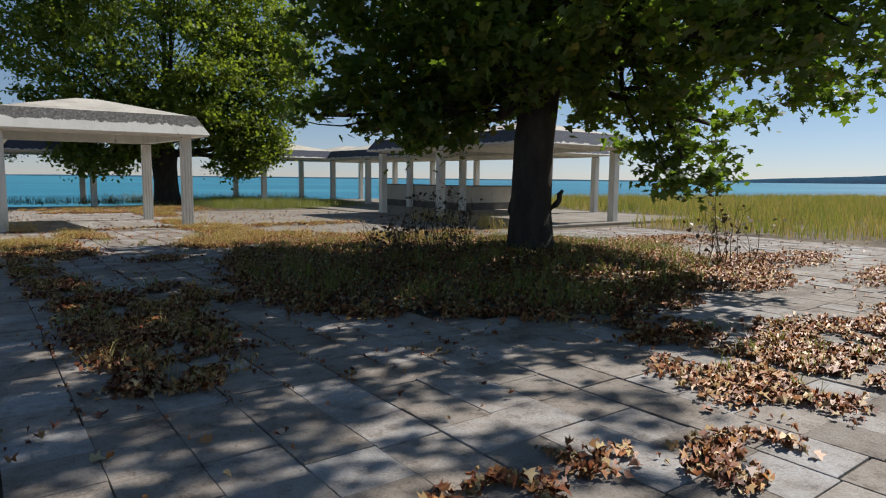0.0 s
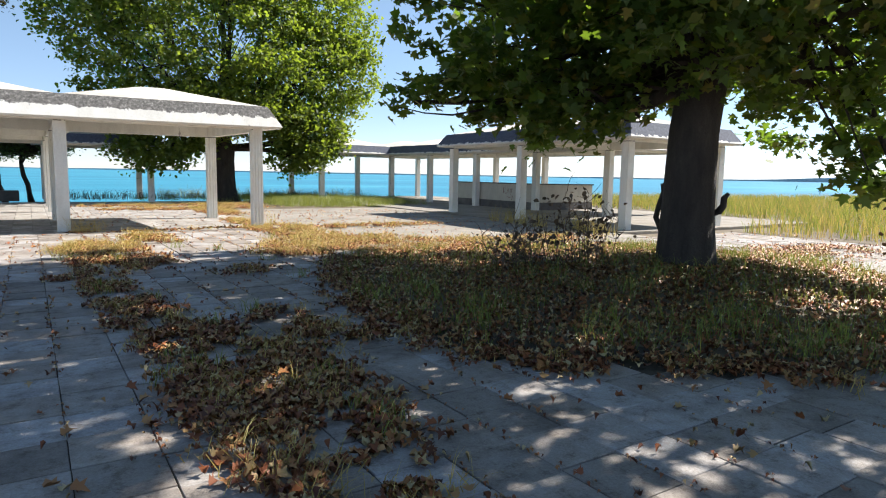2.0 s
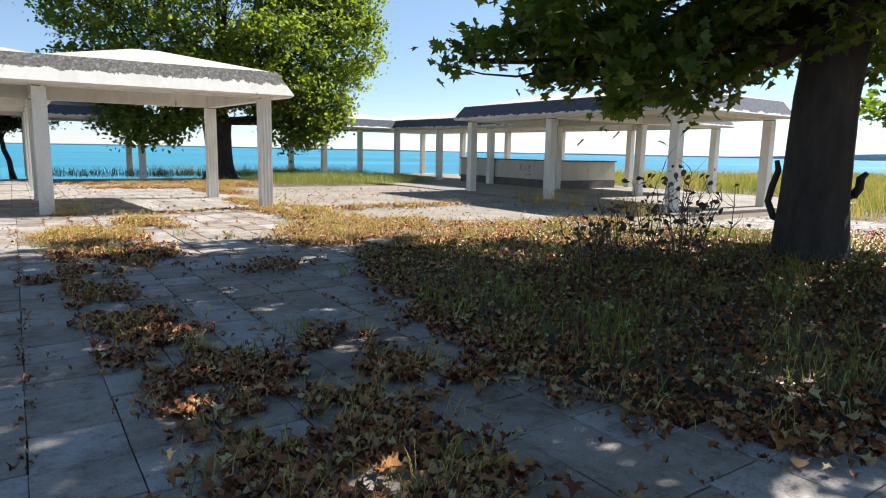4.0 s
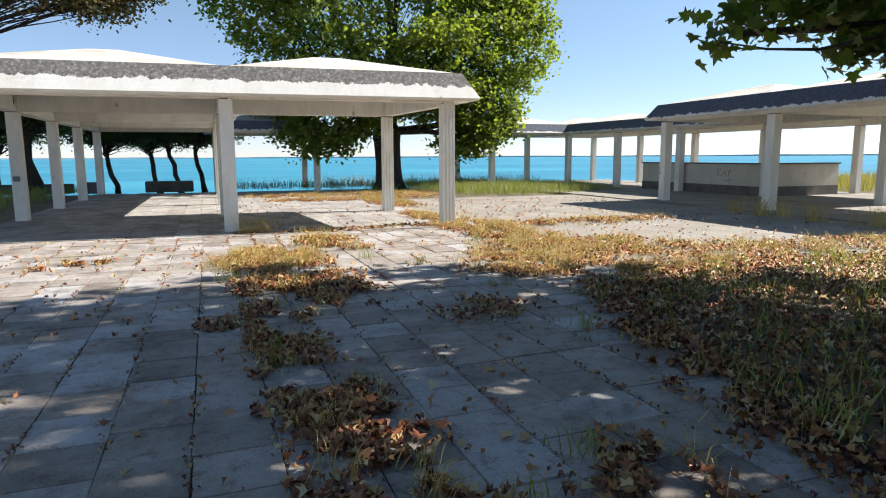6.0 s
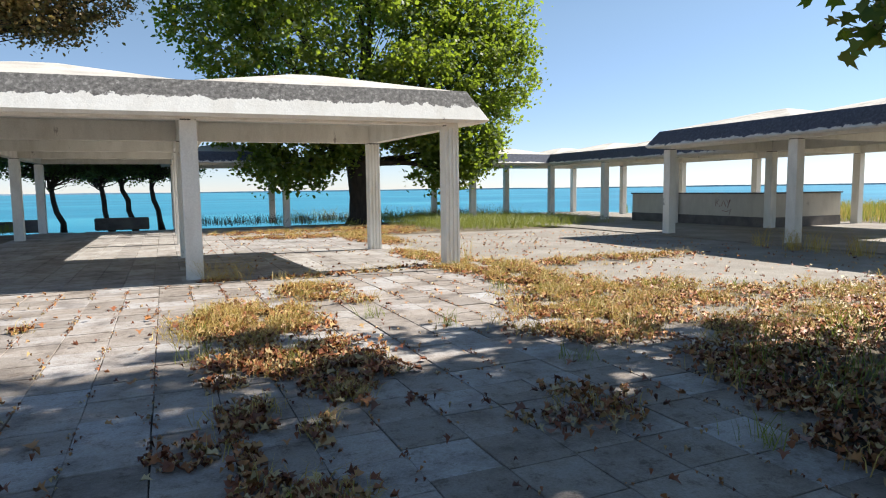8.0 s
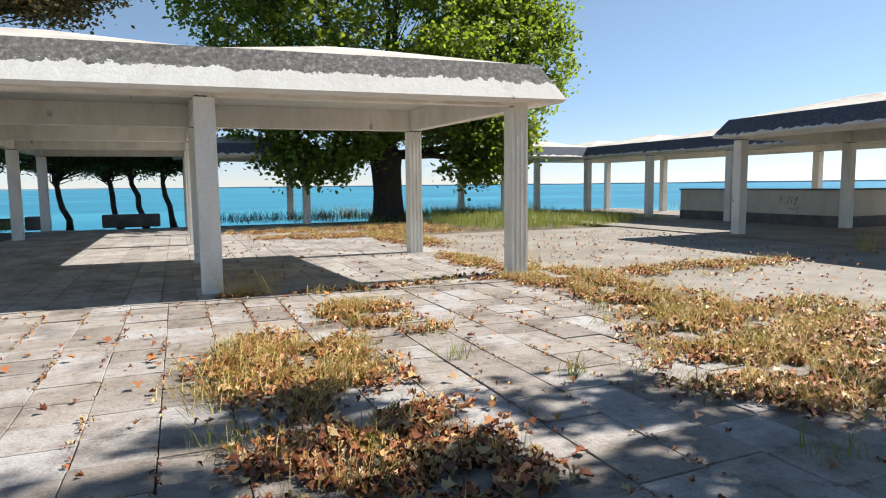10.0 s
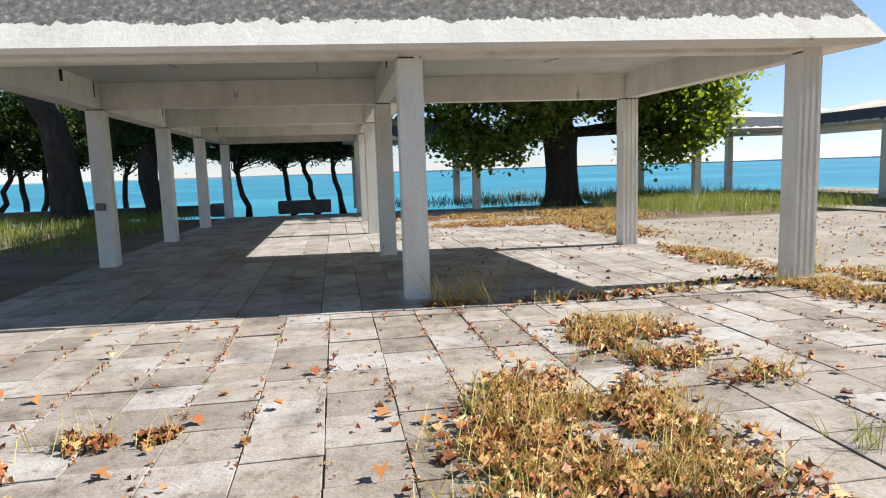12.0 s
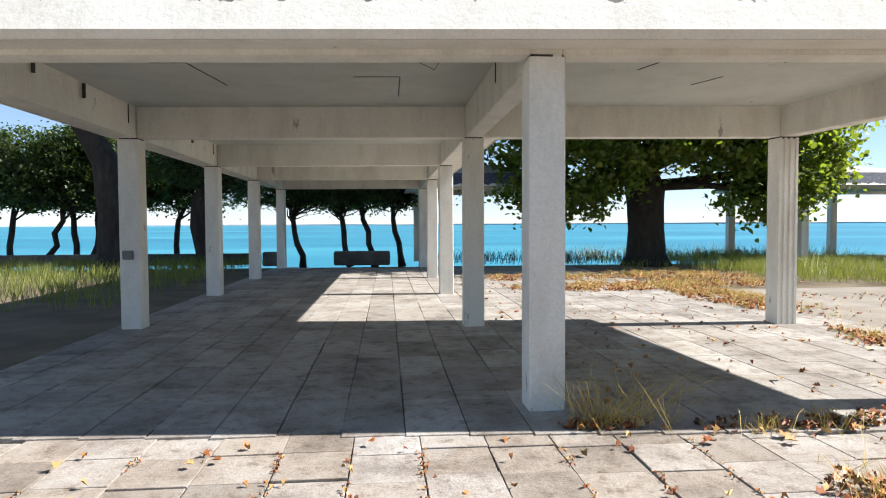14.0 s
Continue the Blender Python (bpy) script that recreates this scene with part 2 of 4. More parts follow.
xs = [-2500, -800, -300, -120] + list(range(-60, 121, 3)) + [200, 400, 900, 2500]
prof = [(-2500, -0.07), (-200, -0.07), (-40, -0.07), (-14, -0.07), (-4, -0.09), (-1.5, -0.5), (2, -1.7), (30, -6.0), (2500, -60.0)]
gv, gf = [], []
for x in xs:
    sy = shore_y(max(-60, min(120, x)))
    for d, z in prof:
        gv.append((x, sy + d, z))
k = len(prof)
for i in range(len(xs) - 1):
    for j in range(k - 1):
        gf.append((i * k + j, (i + 1) * k + j, (i + 1) * k + j + 1, i * k + j + 1))
tagged(mesh_part("ground", gv, gf, M_soil), "dry bare soil under the plaza and shore", "ground", kind="structure")
tagged(mesh_part("water", [(-4800, 30, -1.5), (4800, 30, -1.5), (4800, 4900, -1.5), (-4800, 4900, -1.5), (4800, -300, -1.5), (150, -300, -1.5), (150, 30, -1.5)],
                 [(0, 6, 1, 2, 3), (6, 5, 4, 1)], M_water), "calm turquoise sea to the horizon", "sea", kind="structure")
hv, hf = [], []
steps = 90
for i in range(steps + 1):
    a = radians(-35 + 125 * i / steps)
    far = 4300
    h = 6 + 5 * noise.noise((i * 0.21, 3, 0)) + (150 * max(0.0, (i / steps - 0.74)) ** 1.1 * (3.0 + 0.8 * noise.noise((i * 0.3, 8, 0))))
    hv += [(far * math.sin(a), far * math.cos(a), -6), (far * math.sin(a), far * math.cos(a), max(3, h)), (1.05 * far * math.sin(a), 1.05 * far * math.cos(a), -6)]
for i in range(steps):
    for j in (0, 1):
        hf.append((3 * i + j, 3 * i + 3 + j, 3 * i + 4 + j, 3 * i + 1 + j))
tagged(mesh_part("backdrop", hv, hf, M_hill), "low hazy blue hills across the water", "hills", kind="structure")


# ---- pavilions ----
Z_BEAM, Z_CEIL = 2.59, 3.04
COL = 0.27


def column_bm(grooved):
    bm = bmesh.new()
    h = COL / 2
    pts = []
    if grooved:
        for sy in (-1, 1):
            row = [(-h, sy * h)]
            for cx in (-0.08, 0.0, 0.08):
                row += [(cx - 0.022, sy * h), (cx - 0.013, sy * (h - 0.018)), (cx + 0.013, sy * (h - 0.018)), (cx + 0.022, sy * h)]
            row.append((h, sy * h))
            pts += row if sy < 0 else row[::-1]
    else:
        b = 0.012
        pts = [(-h + b, -h), (h - b, -h), (h, -h + b), (h, h - b), (h - b, h), (-h + b, h), (-h, h - b), (-h, -h + b)]
    lo = [bm.verts.new((x * 1.02, y * 1.02, -0.06)) for x, y in pts]
    hi = [bm.verts.new((x, y, Z_BEAM - 0.016)) for x, y in pts]
    n = len(pts)
    for i in range(n):
        bm.faces.new((lo[i], lo[(i + 1) % n], hi[(i + 1) % n], hi[i]))
    bm.faces.new(hi)
    bm.faces.new(lo[::-1])
    return bm


def pavilion(name, label, bays, outline, columns, grooved, fascia_mat, pivot, skew, Z_EDGE=3.26, Z_PEAK=3.76, Z_TIP=2.665, lift=0.06):
    """bays: cells (x0, x1, y0, y1) on column centres; outline: the anticlockwise edge on column centres.
    The front row of columns and its beam stand higher by lift. The cross beams run a little askew to the long ones: y falls by skew per metre of x past the pivot."""
    root = tagged(new(name), label, "pavilion")

    def splay(x, y):
        if pivot > 10:
            return -0.06 * max(0.0, y - 24.0)
        return 0.07 * (24.05 - y) if x > 2 and y < 30 else 0.0

    def part(kind, bm, mat, parent, label=""):
        for v in bm.verts:
            v.co.x += splay(v.co.x, v.co.y)
            v.co.y -= skew * (v.co.x - pivot)
        return plain_part(kind, bm, mat, parent, label)
    front = min(c[1] for c in columns)
    first = {}
    for c in columns:
        g = c in grooved
        if g not in first:
            first[g] = plain_part("column", column_bm(g), M_white, root, "white fluted concrete column" if g else "")
            ob = first[g]
        else:
            ob = new("column", first[g].data)
            ob.parent = root
            if g:
                tagged(ob, "white fluted concrete column")
        ob.location = (c[0] + splay(*c), c[1] - skew * (c[0] - pivot), 0)
        up = lift if c[1] == front else 0.0
        ob.scale.z = (Z_BEAM + up) / Z_BEAM
        joint = plain_part("joint", box_bm(-0.118, 0.118, -0.118, 0.118, Z_BEAM - 0.03, Z_BEAM + 0.004), M_dark, root, "dark open joint over a column")
        joint.location = ob.location + Vector((0, 0, up))
    done = set()
    for x0, x1, y0, y1 in bays:
        w = 0.115
        for a, b in (((x0, y0), (x1, y0)), ((x0, y1), (x1, y1)), ((x0, y0), (x0, y1)), ((x1, y0), (x1, y1))):
            if (a, b) in done:
                continue
            done.add((a, b))
            if a[1] == b[1]:
                bm = box_bm(a[0] + w + 0.002, b[0] - w - 0.002, a[1] - w, a[1] + w, Z_BEAM + 0.002 + (lift if a[1] == front else 0.0), Z_CEIL, 0.008)
            else:
                bm = box_bm(a[0] - w, a[0] + w, a[1] - w, b[1] + w - (2 * w + 0.004 if any(k[0] == b for k in done) else 0), Z_BEAM, Z_CEIL, 0.008)
            part("beam", bm, M_white, root)
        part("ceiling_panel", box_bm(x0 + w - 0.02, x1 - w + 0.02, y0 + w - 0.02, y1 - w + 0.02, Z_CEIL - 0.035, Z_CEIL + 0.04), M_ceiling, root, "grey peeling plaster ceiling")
    part("fascia", sweep(outline, [(0.10, Z_TIP + 0.03), (0.435, Z_TIP + 0.003), (0.437, Z_TIP + 0.03), (0.462, Z_TIP + 0.03), (0.464, Z_TIP), (0.47, Z_TIP), (0.52, Z_TIP + 0.05), (0.23, Z_EDGE), (0.10, Z_EDGE)]), fascia_mat, root, "sloping white fascia, flaking grey above, blue-grey where shade is painted in")
    cells = set((round((b[0] + b[1]) / 2, 2), round((b[2] + b[3]) / 2, 2)) for b in bays)
    for x0, x1, y0, y1 in bays:
        cx, cy, lx, ly = (x0 + x1) / 2, (y0 + y1) / 2, x1 - x0, y1 - y0

        def free(dx, dy):
            return not any(abs(c[0] - cx - dx * lx) < 1.2 and abs(c[1] - cy - dy * ly) < 1.2 for c in cells)
        e = 0.21
        X0, X1 = x0 - e * free(-1, 0), x1 + e * free(1, 0)
        Y0, Y1 = y0 - e * free(0, -1), y1 + e * free(0, 1)
        bm = bmesh.new()
        r = 0.30
        q = [bm.verts.new(v) for v in ((X0, Y0, Z_EDGE - 0.01), (X1, Y0, Z_EDGE - 0.01), (X1, Y1, Z_EDGE - 0.01), (X0, Y1, Z_EDGE - 0.01))]
        lo = [bm.verts.new((v.co.x, v.co.y, Z_CEIL + 0.05)) for v in q]
        t = [bm.verts.new((cx + sx * r, cy + sy * r, Z_PEAK)) for sx, sy in ((-1, -1), (1, -1), (1, 1), (-1, 1))]
        for i in range(4):
            jn = (i + 1) % 4
            bm.faces.new((q[i], q[jn], t[jn], t[i]))
            bm.faces.new((lo[i], lo[jn], q[jn], q[i]))
        bm.faces.new(t)
        bm.faces.new(lo[::-1])
        part("roof", bm, M_roof, root, "low hipped screed roof")
    return root


AX = (-4.06, 0.58, 4.88)
AY = (20.1, 24.05, 28.1, 32.0, 36.2, 40.5)
left_bays = [(AX[0], AX[1], AY[i], AY[i + 1]) for i in range(4)] + [(AX[1], AX[2], AY[0], AY[1])]
left_outline = [(AX[0], AY[0]), (AX[2], AY[0]), (AX[2], AY[1]), (AX[1], AY[1]), (AX[1], AY[4]), (AX[0], AY[4])]
left_cols = [(AX[0], y) for y in AY[1:5]] + [(AX[1], y) for y in AY[:5]] + [(AX[2], AY[0]), (AX[2], AY[1])]
pavilion("pavilion", "white open concrete pavilion with hipped roofs and flaking fascia", left_bays, left_outline, left_cols, [(AX[2], AY[0]), (AX[2], AY[1])], M_fascia, 0.58, 0.07)
D = (AX[1] + 0.02, AX[2] + 0.1, 36.9, 40.9)
# tree shade on this fascia is likewise painted into its colour
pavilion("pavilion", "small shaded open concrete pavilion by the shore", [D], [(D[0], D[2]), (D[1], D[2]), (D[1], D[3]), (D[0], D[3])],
         [(D[0], D[2]), (D[1], D[2]), (D[1], D[3]), (D[0], D[3])], [], M_fascia_shade, 0.58, 0.07, 3.14, 3.6, 2.64, 0.0)
BX = (14.45, 18.95, 23.6)
BY = (14.95, 19.65, 23.9, 28.1, 32.1, 36.1, 40.3)
right_bays = [(BX[1], BX[2], BY[i], BY[i + 1]) for i in range(1, 6)] + [(BX[0], BX[1], BY[i], BY[i + 1]) for i in (0, 1, 5)]
right_outline = [(BX[0], BY[0]), (BX[1], BY[0]), (BX[1], BY[1]), (BX[2], BY[1]), (BX[2], BY[6]), (BX[0], BY[6]), (BX[0], BY[5]), (BX[1], BY[5]), (BX[1], BY[2]), (BX[0], BY[2])]
right_cols = [(BX[1], y) for y in BY] + [(BX[2], y) for y in BY[1:]] + [(BX[0], y) for y in BY[:3] + BY[5:]]
pavilion("pavilion", "white open concrete pavilion with grey fascia, shade painted in, around a bar", right_bays, right_outline, right_cols, [], M_fascia_shade, 14.45, -0.02, 3.14, 3.62, 2.64, 0.0)


# ---- the bar counter ----
def bar_counter():
    root = tagged(new("bar_counter"), "long plastered bar counter with dark top and graffiti", "counter")
    cx, cy = 18.95, 23.95
    x1, y1, t, h = 22.5, 30.9, 0.16, 1.16
    part("front_wall", box_bm(cx, cx + t, cy, y1, 0.36, h, 0.01), M_counter, root)
    part("side_wall", box_bm(cx + t + 0.002, x1, cy + 0.003, cy + t, 0.36, h, 0.01), M_counter, root)
    part("plinth", box_bm(cx - 0.02, cx + t, cy - 0.02, y1, 0.0, 0.358, 0.008), M_plinth, root, "dark damp plinth")
    part("plinth", box_bm(cx + t + 0.002, x1, cy - 0.02, cy + t, 0.0, 0.357, 0.008), M_plinth, root, "dark damp plinth")
    part("countertop", box_bm(cx - 0.06, cx + 0.42, cy - 0.06, y1 + 0.04, h + 0.002, h + 0.05, 0.01), M_plinth, root, "dark stone countertop")
    part("countertop", box_bm(cx + 0.424, x1 + 0.04, cy - 0.06, cy + 0.42, h + 0.002, h + 0.05, 0.01), M_plinth, root, "dark stone countertop")
    return root


bar_counter()


# ---- trees ----
def tube(points, radii, sides=8, cap=True):
    """Verts and faces of a tapered, slightly lumpy limb along points."""
    vs, fs = [], []
    for i, (p, r) in enumerate(zip(points, radii)):
        d = (points[min(i + 1, len(points) - 1)] - points[max(i - 1, 0)]).normalized()
        a = d.orthogonal().normalized() if abs(d.z) < 0.9 else (Vector((1, 0, 0)) - d * d.x).normalized()
        b = d.cross(a)
        for s in range(sides):
            ang = 2 * math.pi * s / sides
            rr = r * (1 + 0.12 * noise.noise(p * 1.7 + Vector((s * 3.1, 0, 0))))
            vs.append(p + (a * math.cos(ang) + b * math.sin(ang)) * rr)
    for i in range(len(points) - 1):
        for s in range(sides):
            s2 = (s + 1) % sides
            fs.append((i * sides + s, i * sides + s2, (i + 1) * sides + s2, (i + 1) * sides + s))
    fs.append(tuple(range(sides))[::-1])
    fs.append(tuple((len(points) - 1) * sides + s for s in range(sides)))
    return vs, fs


def limb(rng, start, end, r0, r1, bend, n=7, sides=7):
    pts = []
    off = Vector([rng.uniform(-1, 1) for _ in range(3)])
    for i in range(n):
        t = i / (n - 1)
        p = start.lerp(end, t)
        w = math.sin(math.pi * t) * bend
        p = p + off * w + Vector((noise.noise(p * 0.7), noise.noise(p * 0.7 + Vector((9, 0, 0))), 0)) * bend * 0.5 * t
        pts.append(p)
    return tube(pts, [r0 + (r1 - r0) * (i / (n - 1)) ** 0.8 for i in range(n)], sides), pts


LEAF_LOBED = np.array([(0, 0), (0.18, -0.06), (0.46, 0.12), (0.28, 0.34), (0.52, 0.62), (0.2, 0.58), (0, 1.0), (-0.2, 0.58), (-0.52, 0.62), (-0.28, 0.34), (-0.46, 0.12), (-0.18, -0.06)])
LEAF_OVAL = np.array([(0, 0), (0.32, 0.25), (0.34, 0.6), (0, 1.0), (-0.34, 0.6), (-0.32, 0.25)])


def leaf_cloud(name, centres, size, shape, mat, parent, rng, label="", tilt=1.0, curl=0.12, kind=""):
    """One mesh of many separate leaves at the given places, each turned and bent at random."""
    n, k = len(centres), len(shape)
    yaw = rng.uniform(0, 2 * np.pi, n)
    pit = rng.normal(0, 0.55, n) * tilt - 0.35 * tilt
    rol = rng.normal(0, 0.6, n) * tilt
    s = size * rng.uniform(0.6, 1.25, n)
    lx = shape[None, :, 0] * s[:, None]
    ly = (shape[None, :, 1] - 0.4) * s[:, None]
    lz = (np.abs(shape[None, :, 0]) * curl * 2 - (shape[None, :, 1] - 0.4) ** 2 * curl) * s[:, None]
    cr, sr = np.cos(rol)[:, None], np.sin(rol)[:, None]
    x1, z1 = lx * cr + lz * sr, -lx * sr + lz * cr
    cp, sp = np.cos(pit)[:, None], np.sin(pit)[:, None]
    y2, z2 = ly * cp - z1 * sp, ly * sp + z1 * cp
    cy, sy = np.cos(yaw)[:, None], np.sin(yaw)[:, None]
    co = np.stack([x1 * cy - y2 * sy + centres[:, 0:1], x1 * sy + y2 * cy + centres[:, 1:2], z2 + centres[:, 2:3]], -1).reshape(-1, 3)
    me = bpy.data.meshes.new(name)
    me.vertices.add(n * k)
    me.vertices.foreach_set("co", co.ravel())
    me.loops.add(n * k)
    me.loops.foreach_set("vertex_index", np.arange(n * k, dtype=np.int32))
    me.polygons.add(n)
    me.polygons.foreach_set("loop_start", np.arange(0, n * k, k, dtype=np.int32))
    me.update(calc_edges=True)
    me.materials.append(mat)
    ob = new(name, me)
    if parent is not None:
        ob.parent = parent
    return tagged(ob, label, kind=kind)


def crown_points(rng, anchors, count, spread, flat=0.7):
    """Leaf places in loose sprays: dense clumps at the anchors and drooping tails."""
    a = anchors[rng.integers(0, len(anchors), count)]
    return a + rng.normal(0, 1, (count, 3)) * np.array([spread, spread, spread * flat]) * rng.uniform(0.25, 1.0, (count, 1))


def tree(name, label, base, trunk_pts, trunk_r, blobs, clumps, leaves, leaf_size, shape, bark, leaf_mat, seed, spread=0.45, crown_label=""):
    """trunk_pts: places along the trunk from the base; blobs: (x, y, z, rx, ry, rz, weight) volumes in which the twigs end."""
    rng, prng = np.random.default_rng(seed), random.Random(seed)
    root = tagged(new(name), label, "tree")
    pts = [Vector(p) for p in trunk_pts]
    v, f = tube(pts, trunk_r, 12)
    mesh_part("trunk", v, f, bark, root, smooth=True)
    w = np.array([b[6] for b in blobs], float)
    pick = rng.choice(len(blobs), clumps, p=w / w.sum())
    d = rng.normal(0, 1, (clumps, 3))
    d /= np.linalg.norm(d, axis=1)[:, None]
    rad = rng.uniform(0.25, 1.0, (clumps, 1)) ** 0.45
    bl = np.array([b[:6] for b in blobs])
    anchors = bl[pick, :3] + d * rad * bl[pick, 3:6]
    # limbs from the trunk's fork to the volumes, twigs from the limbs to the clumps
    lv, lf = [], []

    def add(vf):
        o = len(lv)
        lv.extend(vf[0])
        lf.extend(tuple(i + o for i in q) for q in vf[1])
    paths = []
    for i, b in enumerate(blobs):
        s = pts[-1 - (i % 2)] if len(pts) > 2 else pts[-1]
        e = Vector(b[:3])
        vf, path = limb(prng, s, e, trunk_r[-1] * prng.uniform(0.4, 0.6), 0.035, 0.5)
        add(vf)
        paths.append(path)
    for i in range(0, clumps, max(1, clumps // 260)):
        path = paths[pick[i]]
        s = path[prng.randint(2, len(path) - 1)]
        vf, _ = limb(prng, s, Vector(anchors[i]), 0.035, 0.008, 0.25, 5, 4)
        add(vf)
    mesh_part("branchwork", lv, lf, bark, root, smooth=True)
    leaf_cloud("crown", crown_points(rng, anchors, leaves, spread), leaf_size, shape, leaf_mat, root, rng, crown_label)
    return root


# plane tree beside the path
ring = [(math.cos(radians(45 * k)), math.sin(radians(45 * k))) for k in range(8)]
plane_blobs = [(8.3, 8.3, 7.0, 4.4, 4.4, 2.6, 3.6), (8.3, 8.3, 10.0, 4.2, 4.2, 2.4, 3.6), (8.4, 12.4, 8.2, 2.2, 1.8, 1.6, 1.7), (10.5, 12.0, 9.5, 2.0, 2.0, 1.5, 1.3)]
plane_blobs += [(8.3 + 3.1 * c, 8.3 + 3.1 * s, 4.3 + 0.35 * math.sin(5 * c + 3 * s), 1.9, 1.9, 1.3, 1.3) for c, s in ring]
plane_blobs += [(8.3 + 4.9 * c, 8.3 + 4.9 * s, 6.6 + 0.5 * math.sin(4 * c - 2 * s), 1.9, 1.9, 1.5, 1.25) for c, s in ring]
plane_blobs += [(10.0, 6.5, 1.9, 0.8, 0.8, 0.6, 0.22), (11.4, 6.8, 2.6, 1.2, 1.2, 0.8, 0.42), (9.4, 7.2, 3.1, 1.5, 1.2, 0.8, 1.0), (7.0, 7.6, 3.4, 1.4, 1.2, 0.7, 0.9), (7.7, 7.2, 4.2, 1.7, 1.4, 1.0, 1.2),
                (9.6, 4.2, 4.0, 1.6, 1.5, 1.1, 0.9), (10.9, 4.7, 3.6, 1.4, 1.3, 1.0, 0.7), (8.2, 9.4, 3.2, 1.5, 1.2, 0.7, 0.5),
                (11.8, 8.8, 2.9, 1.1, 1.2, 0.8, 0.4), (7.0, 9.4, 2.7, 1.1, 1.0, 0.65, 0.7), (6.2, 9.7, 3.3, 1.2, 1.1, 0.7, 0.7), (5.5, 11.95, 2.75, 0.6, 0.5, 0.28, 0.1), (6.1, 11.7, 3.0, 0.8, 0.6, 0.35, 0.17), (6.7, 11.2, 2.75, 0.7, 0.6, 0.4, 0.2), (7.2, 10.7, 2.35, 0.6, 0.6, 0.3, 0.14),
                (7.3, 11.8, 3.3, 0.9, 0.8, 0.5, 0.25), (10.2, 2.6, 8.0, 2.2, 2.0, 1.5, 1.0), (6.2, 2.9, 8.2, 2.0, 1.8, 1.4, 1.0)]
tree("plane_tree", "large plane tree with a thick dark trunk and spreading leafy crown", None,
     [(8.2, 8.35, -0.15), (8.2, 8.35, 0.25), (8.18, 8.35, 1.0), (8.22, 8.35, 2.2), (8.35, 8.3, 3.4), (8.4, 8.3, 4.8)],
     [0.6, 0.46, 0.38, 0.36, 0.35, 0.3], plane_blobs, 1500, 58000, 0.168, LEAF_LOBED, M_bark_dark, M_leaf_plane, 11, 0.27)

# poplar by the shore
poplar = [(0, 0, 7, 5.5, 5.0, 3.5, 4), (-3.5, -0.5, 6.5, 3.5, 3.5, 3.0, 2), (3.8, -0.4, 6.2, 3.4, 3.2, 3.2, 2.2), (0, 0, 11.5, 5.5, 5, 3.4, 3.5), (-4.5, 0, 10, 3.2, 3.2, 2.6, 1.5),
          (3.6, 0, 10, 3.4, 3.0, 3.0, 1.7), (0, 0, 15, 3.6, 3.4, 2.6, 2), (3.7, -1.4, 3.2, 2.0, 1.7, 1.5, 1.7), (-2.8, -1.4, 3.0, 2.2, 1.6, 1.4, 1.8), (1.5, -2.5, 5.0, 2.4, 2.0, 2.0, 1.2),
          (5.4, -0.8, 6.4, 2.0, 2.2, 2.6, 1.3), (-5.6, -0.4, 8.0, 2.2, 2.2, 2.4, 1.0), (-4.8, -0.4, 4.2, 1.8, 1.6, 1.5, 0.8), (-1.2, -2.2, 3.9, 2.0, 1.5, 1.3, 1.5), (1.6, -2.2, 3.6, 1.6, 1.2, 1.1, 1.0),
          (3.4, -1.8, 2.3, 1.6, 1.3, 0.8, 0.55), (-3.4, -1.6, 2.0, 1.8, 1.3, 0.8, 0.7), (2.6, -2.0, 1.9, 1.7, 1.2, 0.7, 0.5), (5.2, 0, 9.0, 2.6, 2.6, 2.6, 1.2)]
tree("poplar_tree", "big broad-leaved tree with massive trunk near the shore", None,
     [(8.7, 37.4, -0.15), (8.7, 37.4, 0.3), (8.65, 37.4, 1.2), (8.6, 37.4, 2.1), (8.6, 37.4, 2.7), (8.6, 37.4, 3.3)],
     [0.95, 0.7, 0.6, 0.66, 0.72, 0.42],
     [(8.95 + 1.13 * x, 37.4 + y, 0.2 + 1.08 * z, 1.13 * rx, ry, 1.08 * rz, w) for x, y, z, rx, ry, rz, w in poplar],
     2800, 100000, 0.2, LEAF_OVAL, M_bark_dark, M_leaf_pop, 12, 0.42)

# stub on the plane tree's trunk
stub_v, stub_f = tube([Vector(v) for v in ((8.46, 8.13, 1.0), (8.53, 8.06, 1.05), (8.58, 8.02, 1.14), (8.58, 8.02, 1.25), (8.63, 7.98, 1.32))], [0.07, 0.06, 0.05, 0.05, 0.03], 7)
mesh_part("branch_stub", stub_v, stub_f, M_bark_dark, bpy.data.objects["plane_tree"], smooth=True)

stub_v, stub_f = tube([Vector(v) for v in ((8.4, 8.7, 0.62), (8.28, 8.88, 0.72), (8.22, 8.94, 0.92), (8.26, 8.92, 1.12), (8.3, 8.88, 1.32), (8.28, 8.9, 1.45))], [0.055, 0.05, 0.045, 0.045, 0.04, 0.03], 7)
mesh_part("branch_stub", stub_v, stub_f, M_bark_dark, bpy.data.objects["plane_tree"], smooth=True)

